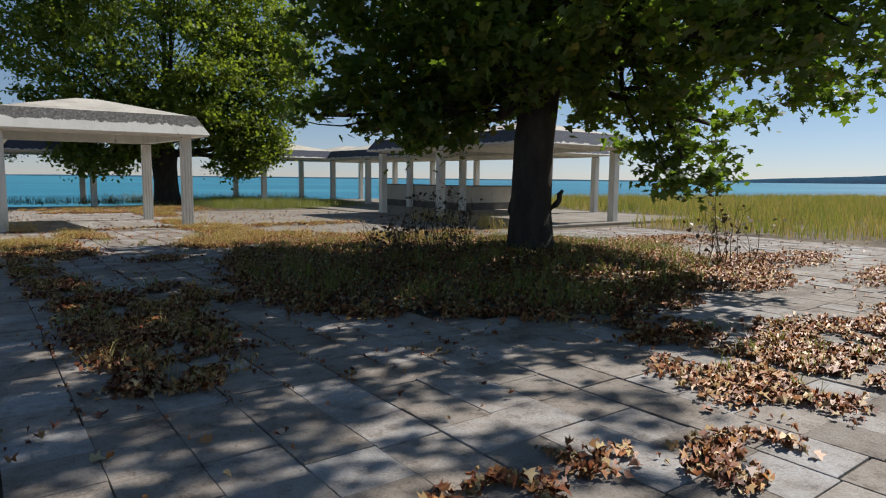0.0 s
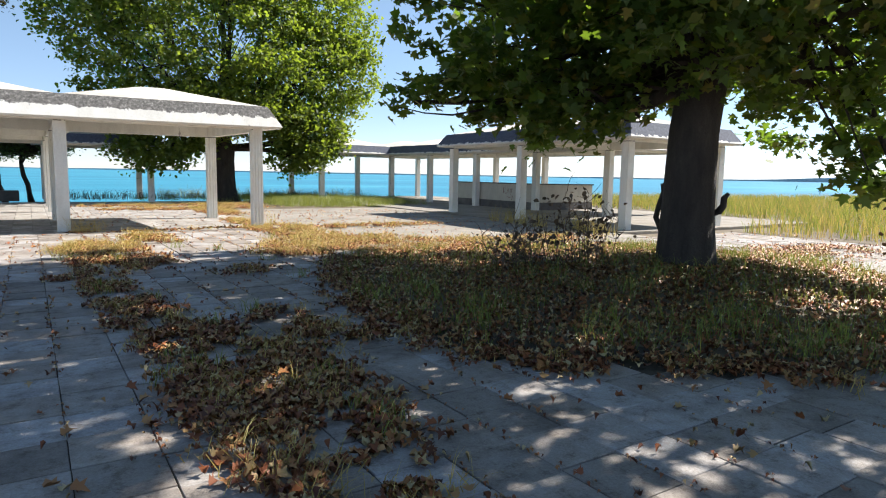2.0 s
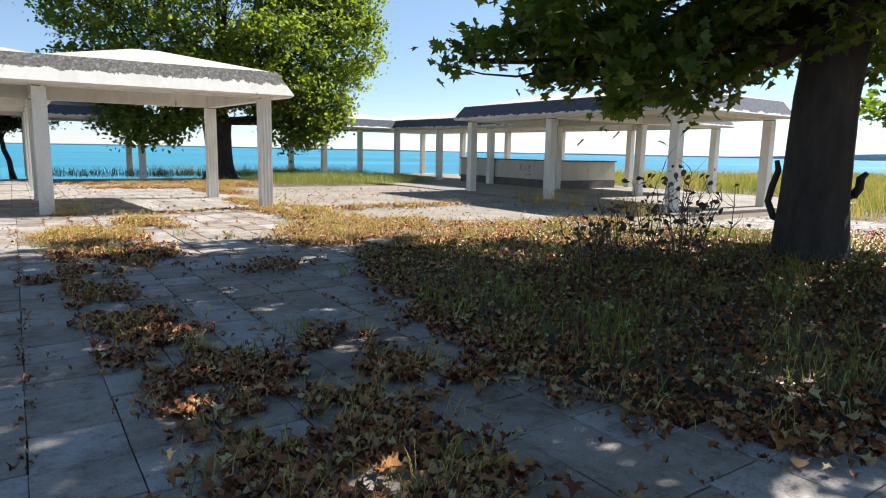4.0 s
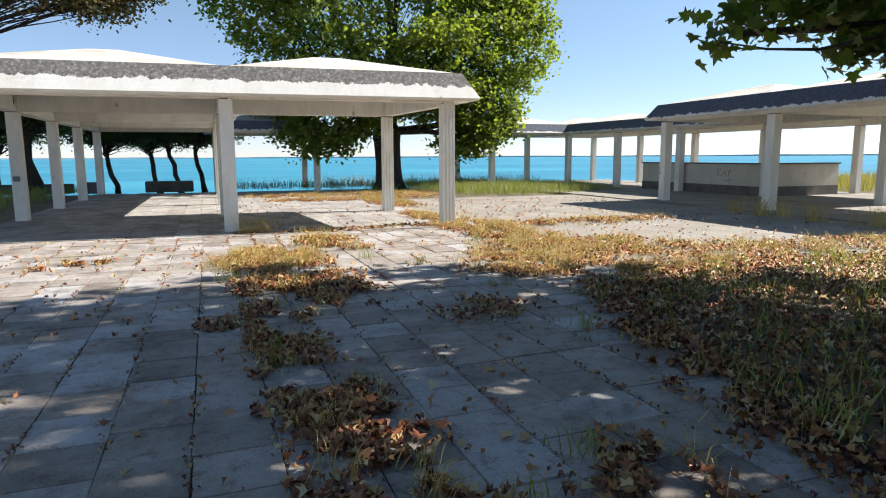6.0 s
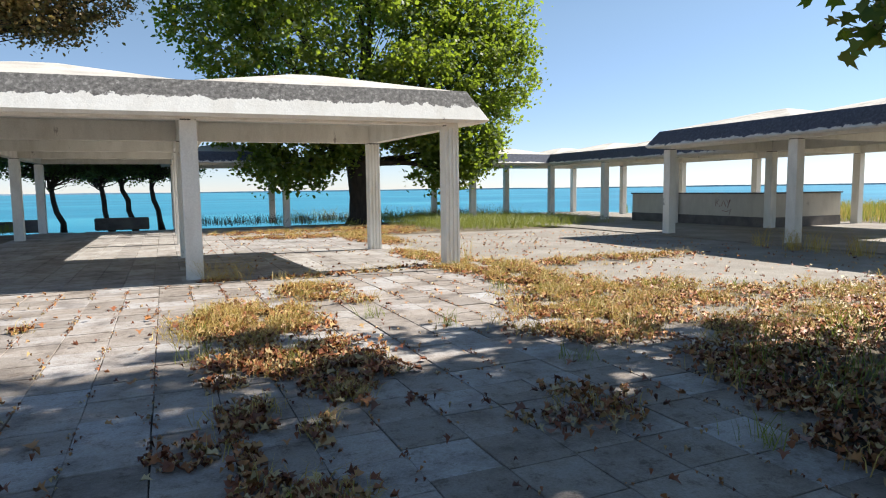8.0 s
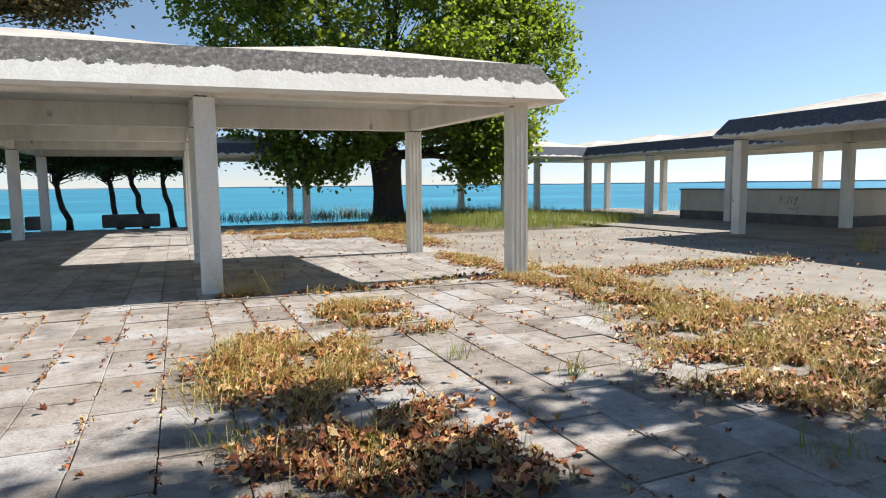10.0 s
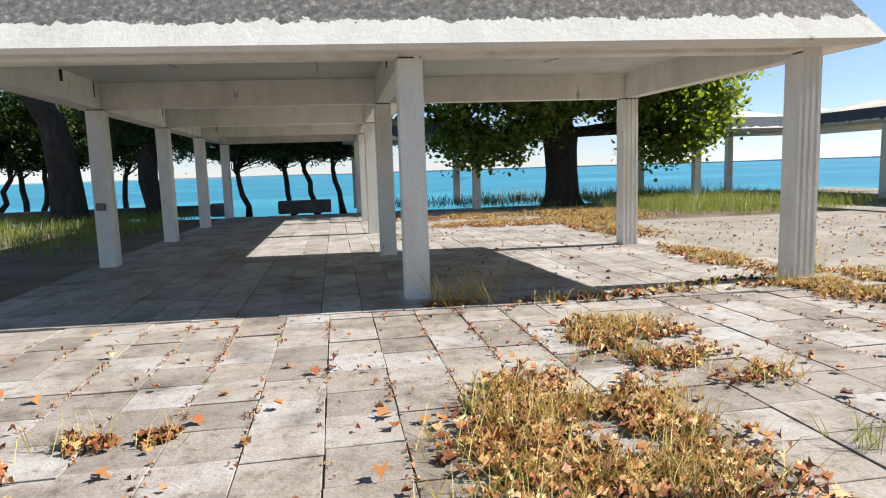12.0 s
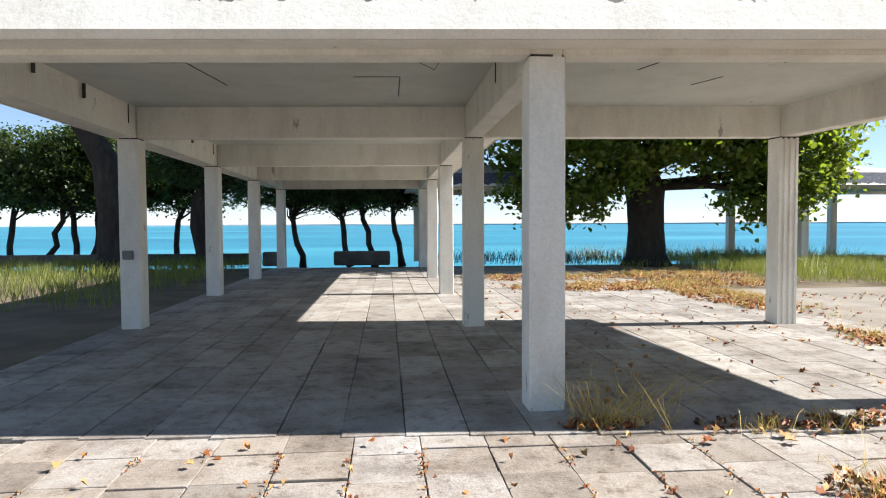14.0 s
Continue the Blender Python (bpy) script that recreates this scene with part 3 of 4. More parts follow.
# old trees and the wind-bent row along the shore
tree("old_tree", "old leaning tree with thick dark trunk and sparse twigs", None,
     [(-9.7, 37.6, -0.15), (-9.7, 37.6, 0.4), (-9.75, 37.6, 1.8), (-10.0, 37.6, 3.6), (-10.9, 37.5, 5.2), (-12.2, 37.3, 6.6)], [0.85, 0.62, 0.52, 0.45, 0.32, 0.2],
     [(-13.5, 37, 8.2, 2.8, 2.2, 1.3, 1), (-10, 37.4, 9.0, 2.4, 2.2, 1.2, 1), (-15, 36.5, 6.5, 1.8, 1.6, 1.2, 0.6), (-8.0, 38, 8.4, 2.2, 2.0, 1.2, 0.7), (-6.0, 36.6, 9.4, 2.6, 2.0, 1.6, 1.6), (-3.8, 36.6, 9.6, 2.0, 1.8, 1.4, 1.0), (-9.0, 37, 10.6, 2.6, 2.0, 1.5, 1.2), (-3.6, 36.6, 7.9, 1.6, 1.5, 0.8, 1.1), (-5.2, 36.6, 8.3, 1.8, 1.5, 1.0, 1.4), (-1.8, 36.6, 8.8, 1.2, 1.2, 0.7, 0.6)],
     820, 24000, 0.16, LEAF_OVAL, M_bark_dark, M_leaf_brown, 21, 0.5)
tree("old_tree", "gnarled leaning tree with dark trunk behind the pavilion", None,
     [(-7.0, 39.0, -0.15), (-7.1, 39.0, 0.5), (-7.35, 39.0, 1.4), (-7.3, 39.0, 2.2), (-7.0, 38.9, 3.0)], [0.55, 0.42, 0.36, 0.36, 0.25],
     [(-7.6, 38.6, 3.7, 1.7, 1.5, 0.9, 1), (-5.8, 38.8, 3.5, 1.5, 1.5, 0.8, 1)],
     260, 9000, 0.12, LEAF_OVAL, M_bark_dark, M_leaf_dark, 22, 0.3)


def shore_tree(x, y, lean, seed, r=0.11, top=2.1, wide=1.8):
    rr = random.Random(seed)
    pts, px = [], x
    for i in range(6):
        t = i / 5
        px = x + lean * t + rr.uniform(-0.12, 0.12) * (0 < t)
        pts.append((px, y + rr.uniform(-0.08, 0.08), -0.3 + (top + 0.3) * t))
    cx = pts[-1][0]
    tree("shore_tree", "wind-bent small tree with crooked trunk and dense dark crown", None, pts, [r * 1.5, r * 1.1, r, r, r * 0.9, r * 0.75],
         [(cx - 0.8, y, 3.0, wide, 1.4, 1.0, 1), (cx + 0.8, y + 0.1, 3.0, wide, 1.4, 0.95, 1), (cx, y, 3.7, wide, 1.4, 0.8, 0.8), (cx + 0.2, y, 4.5, wide * 0.8, 1.3, 0.7, 0.7)],
         340, 13000, 0.12, LEAF_OVAL, M_bark_dark, M_leaf_dark, seed, 0.3)


for i, (x, lean) in enumerate(((-13.7, 0.7), (-12.6, -0.3), (-12.2, 0.3), (-11.6, 0.35), (-4.0, -0.35), (-2.1, -0.35), (-1.1, -0.45), (0.0, -0.3))):
    shore_tree(x, 41.0 + 0.25 * (i % 3), lean, 40 + i)
for i, x in enumerate((-17.5, -15.5, -9.2)):
    shore_tree(x, 41.6, 0.4, 60 + i, wide=1.9)

# low wall and concrete blocks at the shore
tagged(part("low_wall", box_bm(-16, -5.7, 40.15, 40.4, -0.1, 0.34, 0.015), M_plinth), "low weathered concrete wall along the shore", "wall", kind="structure")
for bx in ((-2.6, -0.5), (-5.2, -4.4)):
    tagged(part("concrete_block", box_bm(bx[0], bx[1], 39.2, 39.75, -0.1, 0.42, 0.03), M_plinth), "dark weathered concrete block near the shore", "block", "blocks by the shore")


# cracks and stains on the ceiling and beams, graffiti on the bar
def stroke(name, pts, w, mat, label, category):
    v, f = tube([Vector(q) for q in pts], [w] * len(pts), 4)
    return tagged(mesh_part(name, v, f, mat), label, category)


M_spray, nt, p = material("spray_paint", 0.6)
nt.links.new(ramp(nt, noise_tex(nt, 9), [(0.3, (0.16, 0.06, 0.06)), (0.7, (0.3, 0.1, 0.09))]), p.inputs["Base Color"])
graf = new("graffiti")
tagged(graf, "faded red and grey spray scrawl on the bar front", "graffiti")
for k, q in enumerate((((0.0, 0.05), (0.02, 0.32), (0.16, 0.3), (0.04, 0.18), (0.2, 0.04)), ((0.27, 0.06), (0.36, 0.28), (0.46, 0.05)), ((0.5, 0.3), (0.56, 0.16), (0.66, 0.3), (0.55, 0.0)), ((0.3, -0.1), (0.5, -0.14), (0.72, -0.05), (0.62, -0.24)))):
    v, f = tube([Vector((18.947, 26.3 - a, 0.66 + bz)) for a, bz in q], [0.012] * len(q), 4)
    mesh_part("scrawl", v, f, M_spray, graf)
zc = Z_CEIL - 0.036
for q in (((-2.9, 21.6), (-2.55, 21.6), (-2.4, 22.6)), ((-1.6, 20.7), (-1.45, 21.5)), ((-0.6, 21.0), (-0.1, 21.9), (-0.05, 21.0)), ((-0.95, 22.2), (-0.45, 22.2), (-0.45, 23.2)),
          ((1.0, 21.3), (1.8, 20.8)), ((2.0, 21.9), (2.3, 20.9)), ((3.2, 20.9), (3.35, 21.6), (4.1, 21.0)), ((2.9, 22.6), (3.05, 22.2))):
    stroke("crack", [(x, y - 0.07 * (x - 0.58), zc) for x, y in q], 0.007, M_dark, "thin dark crack in the ceiling plaster", "crack")
for x, y, dz in ((-3.912, 22.4, 0.16), (-3.912, 23.6, 0.24), (-3.912, 26.3, 0.15), (-3.912, 27.6, 0.2), (0.46, 21.5, 0.2), (-3.912, 21.4, 0.12)):
    stroke("stain", [(x, y - 0.07 * (x - 0.58), 2.98), (x, y - 0.07 * (x - 0.58), 2.98 - dz)], 0.02 if dz < 0.18 else 0.008, M_dark, "dark rust stain on a beam", "stain")


box = tagged(new("junction_box"), "small grey metal junction box on a white column", "junction box")
box.location = (-4.08, 24.2365, 1.02)
M_metal = surface("grey_metal", [(0.3, (0.13, 0.13, 0.13)), (0.7, (0.22, 0.22, 0.215))], 6.0, 40, 0.6, 0.2)
part("housing", box_bm(-0.07, 0.07, -0.035, 0.0, -0.06, 0.06, 0.006), M_metal, box)
part("cover", box_bm(-0.06, 0.06, -0.042, -0.037, -0.05, 0.05, 0.002), M_metal, box)


# ---- loose cover: leaves, grass, weeds ----
def blades(name, base, height, width, lean, mat, rng, label, category="grass"):
    """One mesh of bent, tapering grass blades from the given feet."""
    n = len(base)
    ang = rng.uniform(0, 2 * np.pi, n)
    d = np.stack([np.cos(ang), np.sin(ang), np.zeros(n)], 1)
    side = np.stack([-np.sin(ang + 0.9), np.cos(ang + 0.9), np.zeros(n)], 1)
    h = height * rng.uniform(0.45, 1.15, n)
    w = width * rng.uniform(0.6, 1.3, n)
    b = lean * rng.uniform(0.2, 1.4, n) * h
    up = np.array([0, 0, 1.0])
    mid = base + d * (b * 0.35)[:, None] + up * (h * 0.6)[:, None]
    tip = base + d * b[:, None] + up * (h * (1 - 0.12 * lean))[:, None]
    co = np.stack([base - side * w[:, None], base + side * w[:, None], mid + side * (w * 0.7)[:, None], mid - side * (w * 0.7)[:, None], tip], 1).reshape(-1, 3)
    me = bpy.data.meshes.new(name)
    me.vertices.add(5 * n)
    me.vertices.foreach_set("co", co.ravel())
    idx = np.arange(n)[:, None] * 5 + np.array([0, 1, 2, 3, 3, 2, 4])[None]
    me.loops.add(7 * n)
    me.loops.foreach_set("vertex_index", idx.ravel().astype(np.int32))
    me.polygons.add(2 * n)
    me.polygons.foreach_set("loop_start", (np.arange(n)[:, None] * 7 + np.array([0, 4])[None]).ravel().astype(np.int32))
    me.update(calc_edges=True)
    me.materials.append(mat)
    return tagged(new(name, me), label, category, kind="stuff")


def in_ellipses(rng, patches, per_m2):
    """Places scattered in soft-edged ellipses (x, y, rx, ry, density)."""
    out = []
    for x, y, rx, ry, dens in patches:
        n = int(math.pi * rx * ry * per_m2 * dens)
        a, r = rng.uniform(0, 2 * np.pi, n), np.sqrt(rng.uniform(0, 1, n)) * (1 + rng.normal(0, 0.16, n))
        out.append(np.stack([x + rx * r * np.cos(a), y + ry * r * np.sin(a), np.zeros(n)], 1))
    pts = np.concatenate(out)
    keep = np.array([noise.noise((q[0] * 1.9, q[1] * 1.9, 4.0)) + 0.5 * noise.noise((q[0] * 5.0, q[1] * 5.0, 9.0)) > -0.16 for q in pts])
    return pts[keep]


def in_polygon(rng, poly, per_m2):
    p = np.array(poly)
    lo, hi = p.min(0), p.max(0)
    n = int((hi - lo).prod() * per_m2)
    q = rng.uniform(lo, hi, (n, 2))
    inside = np.zeros(n, bool)
    for i in range(len(p)):
        a, b = p[i - 1], p[i]
        c = (a[1] > q[:, 1]) != (b[1] > q[:, 1])
        with np.errstate(divide="ignore", invalid="ignore"):
            xx = (b[0] - a[0]) * (q[:, 1] - a[1]) / (b[1] - a[1]) + a[0]
        inside ^= c & (q[:, 0] < xx)
    q = q[inside]
    return np.concatenate([q, np.zeros((len(q), 1))], 1)


def tufts(rng, centres, count, spread):
    c = np.repeat(centres, count, axis=0)
    return c + rng.normal(0, 1, c.shape) * np.array([spread, spread, 0])


rng = np.random.default_rng(5)
PITCH, X_J, Y_J = 0.43, -0.40, 16.27
SUNNY = [(-1.66, 16.62, 0.16, 0.09, 1.6), (-1.3, 16.63, 0.11, 0.08, 1.4), (0.78, 17.0, 0.14, 0.12, 1.2), (-2.05, 16.3, 0.16, 0.1, 1.0), (1.05, 15.95, 0.7, 1.15, 1.5), (2.1, 17.8, 0.5, 0.75, 1.3), (2.4, 16.9, 0.3, 0.35, 0.7), (5.2, 21.8, 0.4, 1.4, 0.7), (5.5, 19.2, 0.8, 1.1, 1.2), (5.6, 17.2, 0.75, 1.3, 1.3), (5.0, 15.2, 0.9, 1.2, 1.2),
         (4.2, 14.2, 0.8, 0.8, 0.9), (6.6, 15.4, 1.1, 1.1, 0.55), (8.2, 14.2, 1.6, 1.0, 0.55), (6.0, 13.4, 1.4, 0.6, 0.7), (8.4, 19.1, 2.0, 0.6, 0.6), (4.3, 29.0, 2.2, 0.9, 0.5), (7.0, 29.6, 1.6, 1.0, 0.4), (7.2, 31.8, 1.8, 1.2, 0.35), (3.4, 31.6, 2.0, 0.9, 0.35), (5.8, 26.6, 0.7, 1.9, 0.6),
         (10.5, 14.0, 1.4, 0.9, 0.45), (0.9, 19.6, 0.3, 0.14, 0.8), (2.6, 19.5, 1.2, 0.18, 0.5), (4.4, 19.7, 0.6, 0.3, 0.8)]
SHADY = [(1.45, 14.2, 0.5, 0.7, 0.9), (1.55, 13.3, 0.45, 0.6, 0.7), (0.75, 12.8, 0.35, 0.6, 0.8), (0.8, 10.2, 0.35, 0.6, 0.8), (0.8, 14.0, 0.45, 0.7, 0.9), (0.7, 11.4, 0.3, 1.5, 0.7), (0.9, 9.0, 0.42, 1.2, 0.9), (2.1, 8.9, 0.25, 0.4, 0.7), (2.3, 7.8, 0.45, 0.35, 0.9), (1.25, 6.4, 0.7, 1.5, 1.0), (1.7, 8.1, 0.6, 0.8, 0.8),
         (1.1, 4.9, 0.5, 0.45, 0.9), (0.2, 12.4, 0.2, 0.25, 0.5), (-1.4, 9.0, 0.3, 0.5, 0.3), (2.6, 12.2, 0.5, 0.5, 0.4)]
RIGHT = [(4.9, 2.3, 0.9, 0.75, 1.0), (6.6, 2.3, 1.3, 0.9, 1.0), (3.3, 1.65, 0.45, 0.3, 1.0), (2.1, 2.1, 0.7, 0.25, 0.9), (9.2, 5.2, 1.4, 0.9, 0.9), (12.0, 6.0, 2.2, 0.8, 0.8), (5.4, 3.7, 0.6, 0.5, 0.9), (9.0, 2.0, 1.8, 0.9, 0.6),
         (14.0, 9.5, 2.2, 1.0, 0.5), (13, 3.5, 2.4, 0.8, 0.6)]
def mound(x, y):
    return 0.26 * np.exp(-((x - 8.0) ** 2 / 7.0 + (y - 8.5) ** 2 / 6.0))


BED = [(4.3, 12.6), (3.5, 10.6), (3.0, 8.5), (3.1, 6.5), (4.4, 5.3), (5.8, 4.3), (9.6, 5.6), (12.2, 8.0), (12.0, 11.6), (9.0, 13.2), (6.0, 13.0)]


def fallen(name, pts, label, thick=0.02):
    pts = pts[rng.permutation(len(pts))]
    pts[:, 2] = 0.008 + np.abs(rng.normal(0, thick, len(pts))) + mound(pts[:, 0], pts[:, 1])
    a, b = len(pts) * 3 // 10, len(pts) * 6 // 10
    tagged(leaf_cloud(name, pts[:a], 0.08, LEAF_LOBED, M_litter, None, rng, "", 0.28, 0.35), label, "leaves", kind="stuff")
    tagged(leaf_cloud(name, pts[a:b], 0.055, LEAF_LOBED, M_litter, None, rng, "", 0.45, 0.7), label.replace("leaves", "small crumpled leaves"), "leaves", kind="stuff")
    tagged(leaf_cloud(name, pts[b:], 0.042, LEAF_OVAL, M_litter, None, rng, "", 0.5, 0.9), label.replace("leaves", "leaf scraps"), "leaves", kind="stuff")


fallen("fallen_leaves", in_ellipses(rng, SUNNY, 760), "curled dry brown plane leaves in drifts on the paving")
fallen("fallen_leaves", in_ellipses(rng, SHADY, 950), "curled dry brown leaves along paving joints in the shade")
RIM = []
for i in range(len(BED)):
    (ax, ay), (bx, by) = BED[i - 1], BED[i]
    n = max(2, int(math.hypot(bx - ax, by - ay) / 0.5))
    RIM += [(ax + (bx - ax) * k / n + 0.12 * math.sin(7 * k + i), ay + (by - ay) * k / n + 0.12 * math.cos(5 * k + i), 0.34, 0.34, 0.8) for k in range(n)]
fallen("fallen_leaves", in_ellipses(rng, RIM, 600), "dry brown leaves spilling from the soil bed onto the paving")
blades("dry_grass", tufts(rng, in_ellipses(rng, RIM, 7), 13, 0.09), 0.16, 0.0035, 0.9, M_straw, rng, "dry grass fringe round the soil bed")
fallen("fallen_leaves", in_ellipses(rng, RIGHT, 1000), "thick carpet of dry brown leaves beside the tree")
fallen("fallen_leaves", in_polygon(rng, BED, 300), "dry brown leaves on the soil under the plane tree")
crumbs = []
for k in range(-11, 14):
    jy = rng.uniform(4.0, 19.3, 330)
    keep = np.array([noise.noise((k * 3.7, y * 1.3, 2.0)) > -0.05 for y in jy])
    crumbs.append(np.stack([X_J + k * PITCH + rng.normal(0, 0.022, keep.sum()), jy[keep], np.zeros(keep.sum())], 1))
crumbs = np.concatenate(crumbs)
crumbs[:, 2] = 0.006
tagged(leaf_cloud("leaf_crumbs", crumbs, 0.026, LEAF_OVAL, M_litter, None, rng, "", 0.4, 0.8), "crumbled dry leaves and dirt caught in the paving joints", "leaves", kind="stuff")
fallen("fallen_leaves", in_polygon(rng, [(-5, 3), (6, 3), (6, 19.4), (-5, 19.4)], 6), "single dry leaves scattered over the paving")
fallen("fallen_leaves", in_polygon(rng, [(5.6, 13.5), (13, 14), (13, 27), (5.6, 27)], 9), "single dry leaves scattered over the concrete")
fallen("fallen_leaves", in_polygon(rng, [(7, -2), (16, -2), (18, 13), (12, 13)], 6), "single dry leaves scattered over the far paving")
fallen("fallen_leaves", in_polygon(rng, [(0.8, 20), (5, 20), (5.5, 31), (0.8, 31)], 5), "single dry leaves scattered on the pavilion floor")

for lx, ly, lsize in ((-0.05, 16.64, 0.12), (-1.46, 16.2, 0.12), (0.17, 16.52, 0.1), (-2.6, 17.6, 0.11), (3.3, 6.0, 0.15)):
    tagged(leaf_cloud("fallen_leaf", np.array([(lx, ly, 0.02)]), lsize, LEAF_LOBED, M_litter, None, rng, "", 0.08, 0.4), "large curled dry plane leaf lying on the paving", "leaf", "large leaves")

blades("dry_grass", tufts(rng, in_ellipses(rng, SUNNY, 36), 20, 0.07), 0.2, 0.003, 1.4, M_straw, rng, "straw-yellow dry grass tufts in the paving joints")
blades("dry_grass", tufts(rng, in_ellipses(rng, SHADY, 14), 18, 0.07), 0.17, 0.003, 1.2, M_straw, rng, "dry grass tufts along shaded paving joints")
blades("grass", tufts(rng, in_ellipses(rng, SUNNY + SHADY + RIGHT, 2.2), 16, 0.06), 0.17, 0.004, 0.6, M_grass, rng, "green grass tufts growing through the paving")
bed_grass = tufts(rng, in_polygon(rng, BED, 6.5), 13, 0.12)
bed_grass[:, 2] = mound(bed_grass[:, 0], bed_grass[:, 1])
blades("grass", bed_grass, 0.3, 0.004, 0.7, M_grass, rng, "thin green grass under the plane tree")
blades("dry_grass", tufts(rng, np.array([(0.88, 19.75, 0), (1.0, 19.65, 0), (0.8, 19.6, 0), (1.3, 19.66, 0), (1.15, 19.7, 0)]), 34, 0.1), 0.6, 0.0022, 2.0, M_straw, rng, "tall dry grass at the foot of a column")
blades("dry_grass", tufts(rng, in_ellipses(rng, [(13.2, 17.5, 0.35, 2.6, 1), (12.6, 14.6, 0.7, 0.6, 1), (5.6, 19.9, 0.3, 0.3, 1)], 9), 26, 0.1), 0.55, 0.004, 0.6, M_straw, rng, "tall dry grass along the edge of the pavilion")
blades("grass", tufts(rng, np.array([(4.6, 16.9, 0), (5.2, 15.3, 0), (6.6, 15.9, 0), (7.6, 15.2, 0), (2.9, 14.9, 0), (3.3, 13.1, 0), (2.3, 15.7, 0), (0.4, 14.6, 0), (1.9, 9.2, 0), (3.2, 11.2, 0), (5.9, 3.4, 0)]), 34, 0.08), 0.2, 0.0035, 0.8, M_grass, rng, "yellow-green grass clumps growing through the paving")
SHORE_BAND = [(9.2, 30.2), (10.4, 28.7), (16.8, 29.6), (17.8, 35), (13.8, 39.5), (9.4, 39.8), (9.0, 34)]
blades("grass", tufts(rng, in_polygon(rng, SHORE_BAND, 8), 18, 0.2), 0.46, 0.006, 0.9, M_grass, rng, "bright green grass in front of the shore")
blades("weeds", tufts(rng, in_polygon(rng, [(1.2, 37.2), (16, 37.6), (16, 41.2), (1.2, 41.2)], 3), 14, 0.2), 0.5, 0.008, 0.5, M_weed, rng, "dark withered weeds along the shore", "weeds")
blades("grass", tufts(rng, in_polygon(rng, [(4.5, 35), (9.5, 33.5), (9.5, 39.5), (4.5, 39.5)], 2), 14, 0.2), 0.3, 0.006, 0.9, M_grass, rng, "sparse grass round the foot of the big tree")
blades("dry_grass", tufts(rng, in_polygon(rng, [(5.5, 39), (18, 39), (18, 41.3), (5.5, 41.3)], 4), 8, 0.15), 0.7, 0.006, 0.4, M_straw, rng, "tall dry stalks along the shore")
blades("grass", tufts(rng, in_polygon(rng, [(-18, 26), (-5.2, 26.5), (-5.2, 39.5), (-18, 39.8)], 5), 14, 0.18), 0.42, 0.007, 0.6, M_grass, rng, "tall yellow-green grass beside the pavilion")
FIELD = [(16.5, 12.6), (18.5, 6.2), (20, -6), (70, -20), (70, 26), (24.5, 38), (24.3, 14.2)]
blades("grass", tufts(rng, in_polygon(rng, FIELD, 2.0), 12, 0.22), 0.6, 0.012, 0.4, M_grass, rng, "tall olive-green grass field")
blades("dry_grass", tufts(rng, in_polygon(rng, FIELD, 2.2), 9, 0.22), 0.62, 0.009, 0.35, M_straw, rng, "tall dry stalks in the grass field")


# dead weeds and the bare shrub
def weed(x, y, height, stems, seed, label):
    rr = random.Random(seed)
    root = tagged(new("weed"), label, "weed")
    root.location = (x, y, 0)
    for _ in range(stems):
        a, r = rr.uniform(0, 6.28), rr.uniform(0.02, 0.3)
        s = Vector((r * math.cos(a), r * math.sin(a), -0.03))
        hgt = height * rr.uniform(0.6, 1.1)
        e = s + Vector((rr.uniform(-0.3, 0.3), rr.uniform(-0.3, 0.3), hgt))
        (v, f), path = limb(rr, s, e, 0.012, 0.004, 0.12, 6, 4)
        twigs = []
        for _k in range(rr.randint(3, 6)):
            q = path[rr.randint(2, 5)]
            (v2, f2), _p = limb(rr, q, q + Vector((rr.uniform(-0.25, 0.25), rr.uniform(-0.25, 0.25), rr.uniform(0.05, 0.3))), 0.006, 0.002, 0.05, 4, 3)
            twigs.append((v2, f2))
        stem = mesh_part("stem", v, f, M_weed, root)
        for v2, f2 in twigs:
            mesh_part("twig", v2, f2, M_weed, stem)
    g = np.random.default_rng(seed)
    pts = np.stack([g.normal(0, 0.25, stems * 9), g.normal(0, 0.25, stems * 9), g.uniform(0.15, height, stems * 9)], 1)
    leaf_cloud("leaf", pts, 0.09, LEAF_OVAL, M_weed, root, g, "shrivelled dark leaves", kind="stuff")
    return root


for i, (x, y, h, n) in enumerate(((6.75, 9.5, 1.25, 9), (7.05, 9.25, 1.35, 9), (6.4, 9.8, 0.9, 8), (6.0, 10.0, 0.7, 8), (7.3, 9.2, 0.9, 6), (6.6, 10.4, 0.6, 6))):
    weed(x, y, h, n, 80 + i, "dead dark weed stalks at the edge of the tree bed")
weed(10.6, 6.1, 1.3, 7, 95, "bare twiggy shrub among fallen leaves")
weed(11.1, 5.9, 0.9, 4, 96, "bare twiggy shrub among fallen leaves")

# ---- paving and floors, piece by piece ----
tagged(part("concrete_apron", box_bm(5.45, 13.75, 13.4, 28.4, -0.2, -0.012), M_concrete), "worn grey concrete apron between the pavilions", "pavement", kind="structure")
right_floor = tagged(part("floor", box_bm(13.78, 24.0, 14.4, 41.0, -0.2, 0.02, 0.02), M_concrete), "grey concrete floor of the bar pavilion", "floor", kind="structure")
bedding = tagged(part("pavement", box_bm(-10, 5.44, -5, 19.3, -0.2, -0.017), M_joint), "grid of pale square concrete paving tiles with open joints", "pavement", kind="structure")


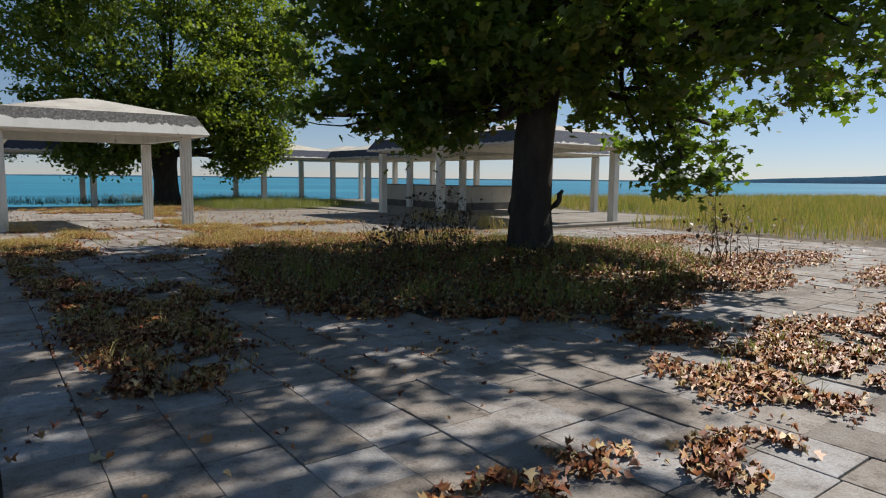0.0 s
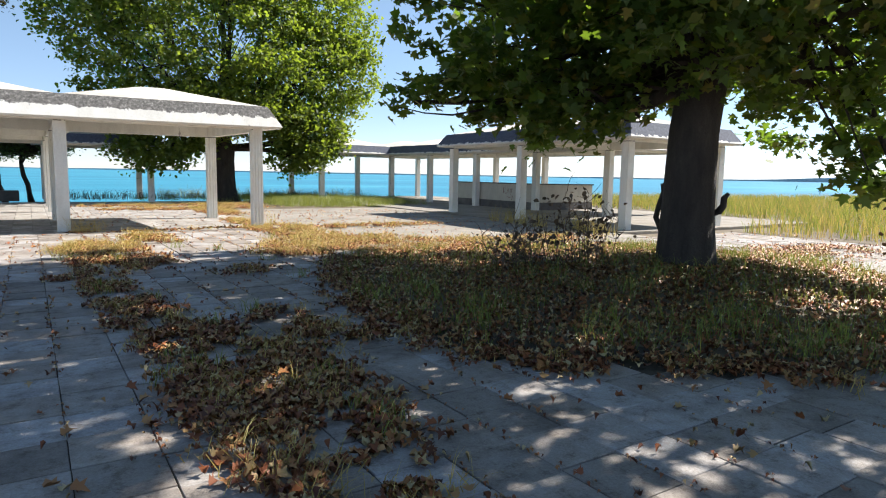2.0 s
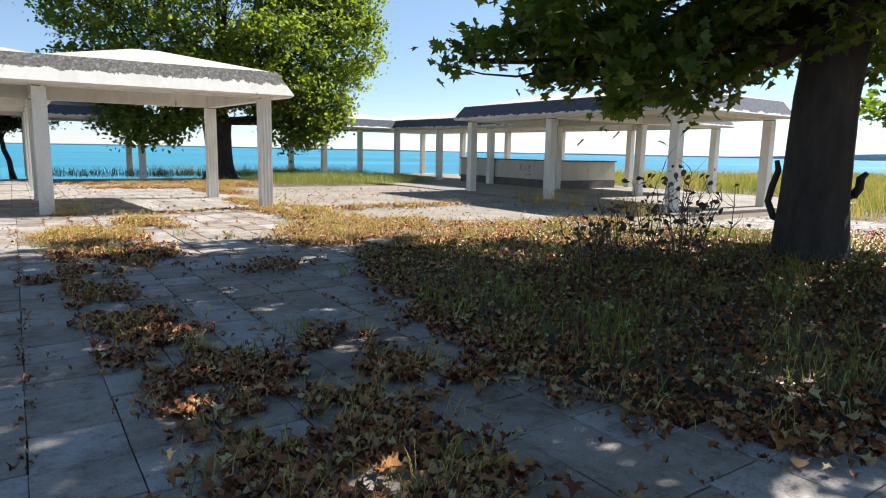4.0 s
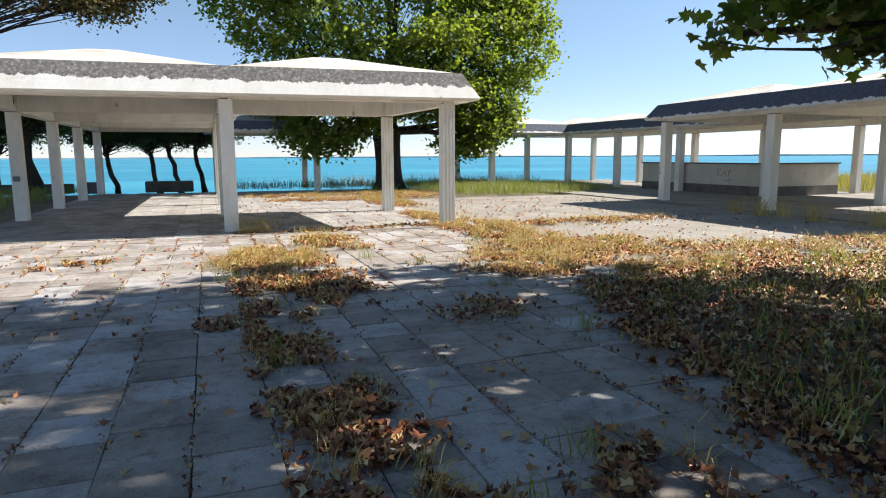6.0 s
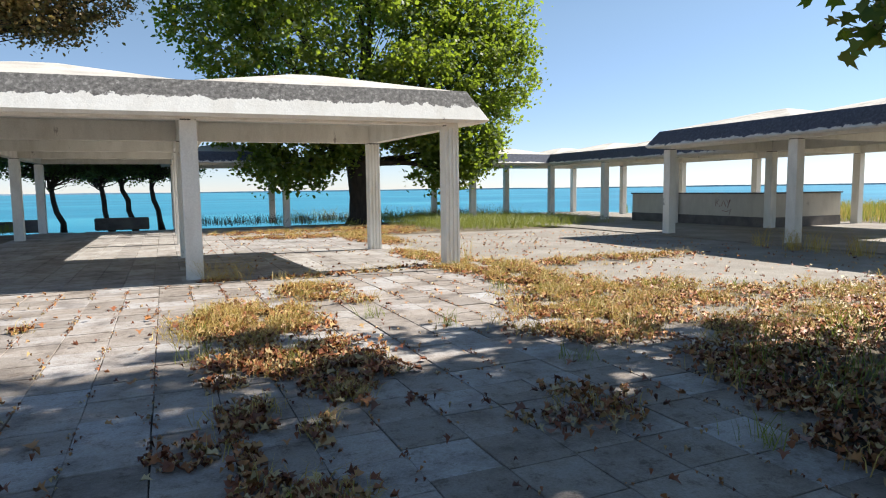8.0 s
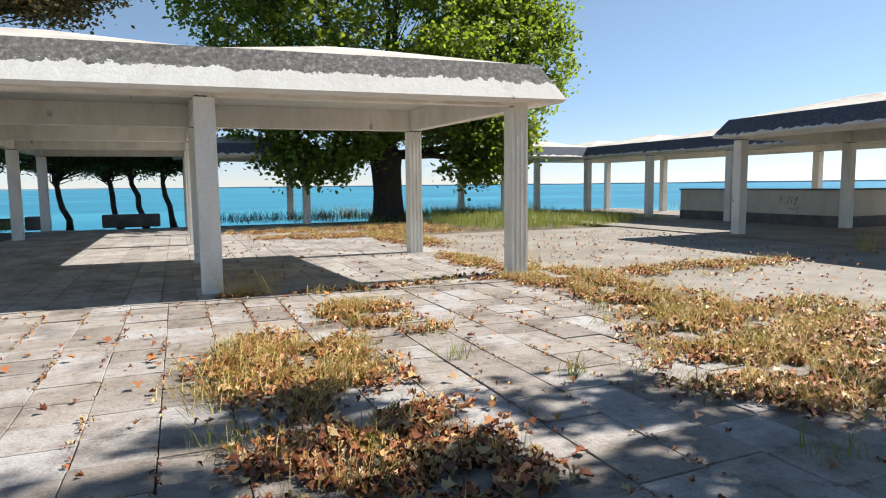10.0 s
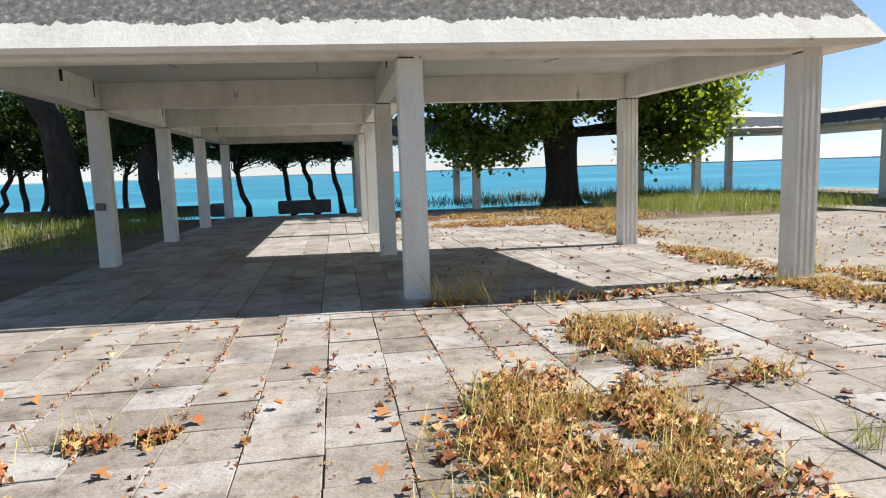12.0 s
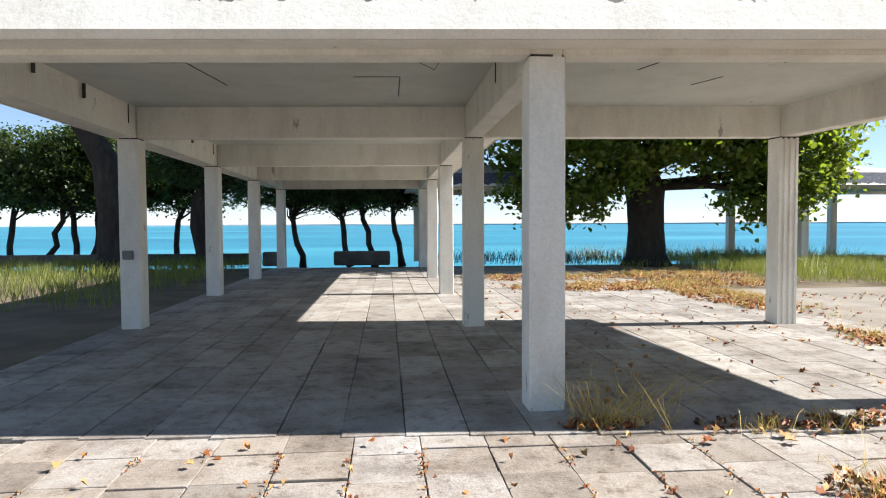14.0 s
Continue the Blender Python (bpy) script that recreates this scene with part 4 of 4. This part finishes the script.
def tile_bm(w, d, top=0.0, depth=0.05, chamfer=0.003):
    bm = bmesh.new()
    hw, hd = w / 2, d / 2
    rings = [[(-hw, -hd), (hw, -hd), (hw, hd), (-hw, hd)]]
    lo = [bm.verts.new((x, y, top - depth)) for x, y in rings[0]]
    mi = [bm.verts.new((x, y, top - chamfer)) for x, y in rings[0]]
    c = chamfer
    hi = [bm.verts.new((x - math.copysign(c, x), y - math.copysign(c, y), top)) for x, y in rings[0]]
    for a, b in ((lo, mi), (mi, hi)):
        for i in range(4):
            bm.faces.new((a[i], a[(i + 1) % 4], b[(i + 1) % 4], b[i]))
    bm.faces.new(hi)
    return bm


def in_bed(x, y):
    c = False
    for i in range(len(BED)):
        (ax, ay), (bx, by) = BED[i - 1], BED[i]
        if (ay > y) != (by > y) and x < (bx - ax) * (y - ay) / (by - ay) + ax:
            c = not c
    return c


def lay(parent, cells, w, d, mat, near, name, rr, top=0.0, sink=0.004, tilt=0.006, label=""):
    """Pieces at the cells; those for which near(x, y) holds are objects, the rest one joined part."""
    variants = []
    for k in range(4):
        bm = tile_bm(w - 0.004 - 0.0018 * k, d - 0.004 - 0.0015 * k, top)
        me = bpy.data.meshes.new(name)
        bm.to_mesh(me)
        bm.free()
        me.materials.append(mat)
        variants.append(me)
    vs, fs = [], []
    for x, y in cells:
        me = rr.choice(variants)
        m = pose(x + rr.uniform(-0.003, 0.003), y + rr.uniform(-0.006, 0.006), rr.uniform(-2 * sink, sink), math.degrees(rr.uniform(-tilt, tilt)), math.degrees(rr.uniform(-tilt, tilt)), rr.uniform(-0.5, 0.5))
        if near(x, y):
            ob = new(name, me)
            ob.parent = parent
            ob.matrix_basis = m
        else:
            o = len(vs)
            vs += [m @ v.co for v in me.vertices]
            fs += [tuple(i + o for i in p.vertices) for p in me.polygons]
    if vs:
        tagged(mesh_part(name + "_rest", vs, fs, mat, parent), label, kind="stuff")


rr = random.Random(3)
cells = []
for i in range(-22, 42):
    col_shift = rr.uniform(-0.06, 0.06)
    for j in range(-50, 8):
        x, y = X_J + (i + 0.5) * PITCH, Y_J + (j + 0.5) * PITCH + col_shift
        edge = 19.42 - 0.07 * (x - 0.58)
        if y - PITCH / 2 > edge or in_bed(x, y) or (x > 5.2 and y > 13.2) or x > 17.2 or y < -4.5:
            continue
        cells.append((x, y))
lay(bedding, cells, PITCH, PITCH, M_tile, lambda x, y: -1.7 < x < 0.9 and 3.0 < y < 19.3, "tile", rr, label="pale square concrete paving tiles")
mv, mf = [], []
for i in range(25):
    for j in range(25):
        x, y = 2.8 + 0.42 * i, 3.4 + 0.42 * j
        mv.append((x, y, float(mound(x, y)) - 0.028 + 0.02 * noise.noise((x, y, 0)) - 0.06 * (not in_bed(x, y))))
for i in range(24):
    for j in range(24):
        if in_bed(2.8 + 0.42 * (i + 0.5), 3.4 + 0.42 * (j + 0.5)):
            mf.append((i * 25 + j, (i + 1) * 25 + j, (i + 1) * 25 + j + 1, i * 25 + j + 1))
tagged(mesh_part("soil_bed", mv, mf, M_soil, smooth=True), "low mound of dark soil under the plane tree", "soil", kind="structure")
tagged(part("pavement", box_bm(5.45, 17.3, -5, 13.38, -0.2, -0.019), M_joint), "leaf-strewn soil bed and paving beyond the tree", "pavement", kind="structure")

left_floor = tagged(part("floor", box_bm(-4.5, 5.7, 18.9, 36.8, -0.25, -0.055), M_concrete), "floor of the open pavilion in long concrete slabs", "floor", kind="structure")
cells = []
for i in range(24):
    shift = rr.uniform(0, 0.86)
    for j in range(-1, 22):
        x, y = -4.36 + (i + 0.5) * PITCH, 19.1 + shift + (j + 0.5) * 0.86
        lo, hi = 19.46 - 0.07 * (x - 0.58), (36.5 if x < 1.0 else 31.5) - 0.07 * (x - 0.58)
        if y - 0.43 < lo or y + 0.43 > hi:
            if lo - 0.43 < y < lo + 0.43 and y + 0.43 > lo + 0.1:
                cells.append((x, lo + 0.43))
            continue
        cells.append((x, y))
lay(left_floor, cells, PITCH, 0.86, M_slab, lambda x, y: -2.6 < x < 5.2 and y < 24.4, "slab", rr, 0.014, 0.0015, 0.0015, "long grey concrete floor slabs")
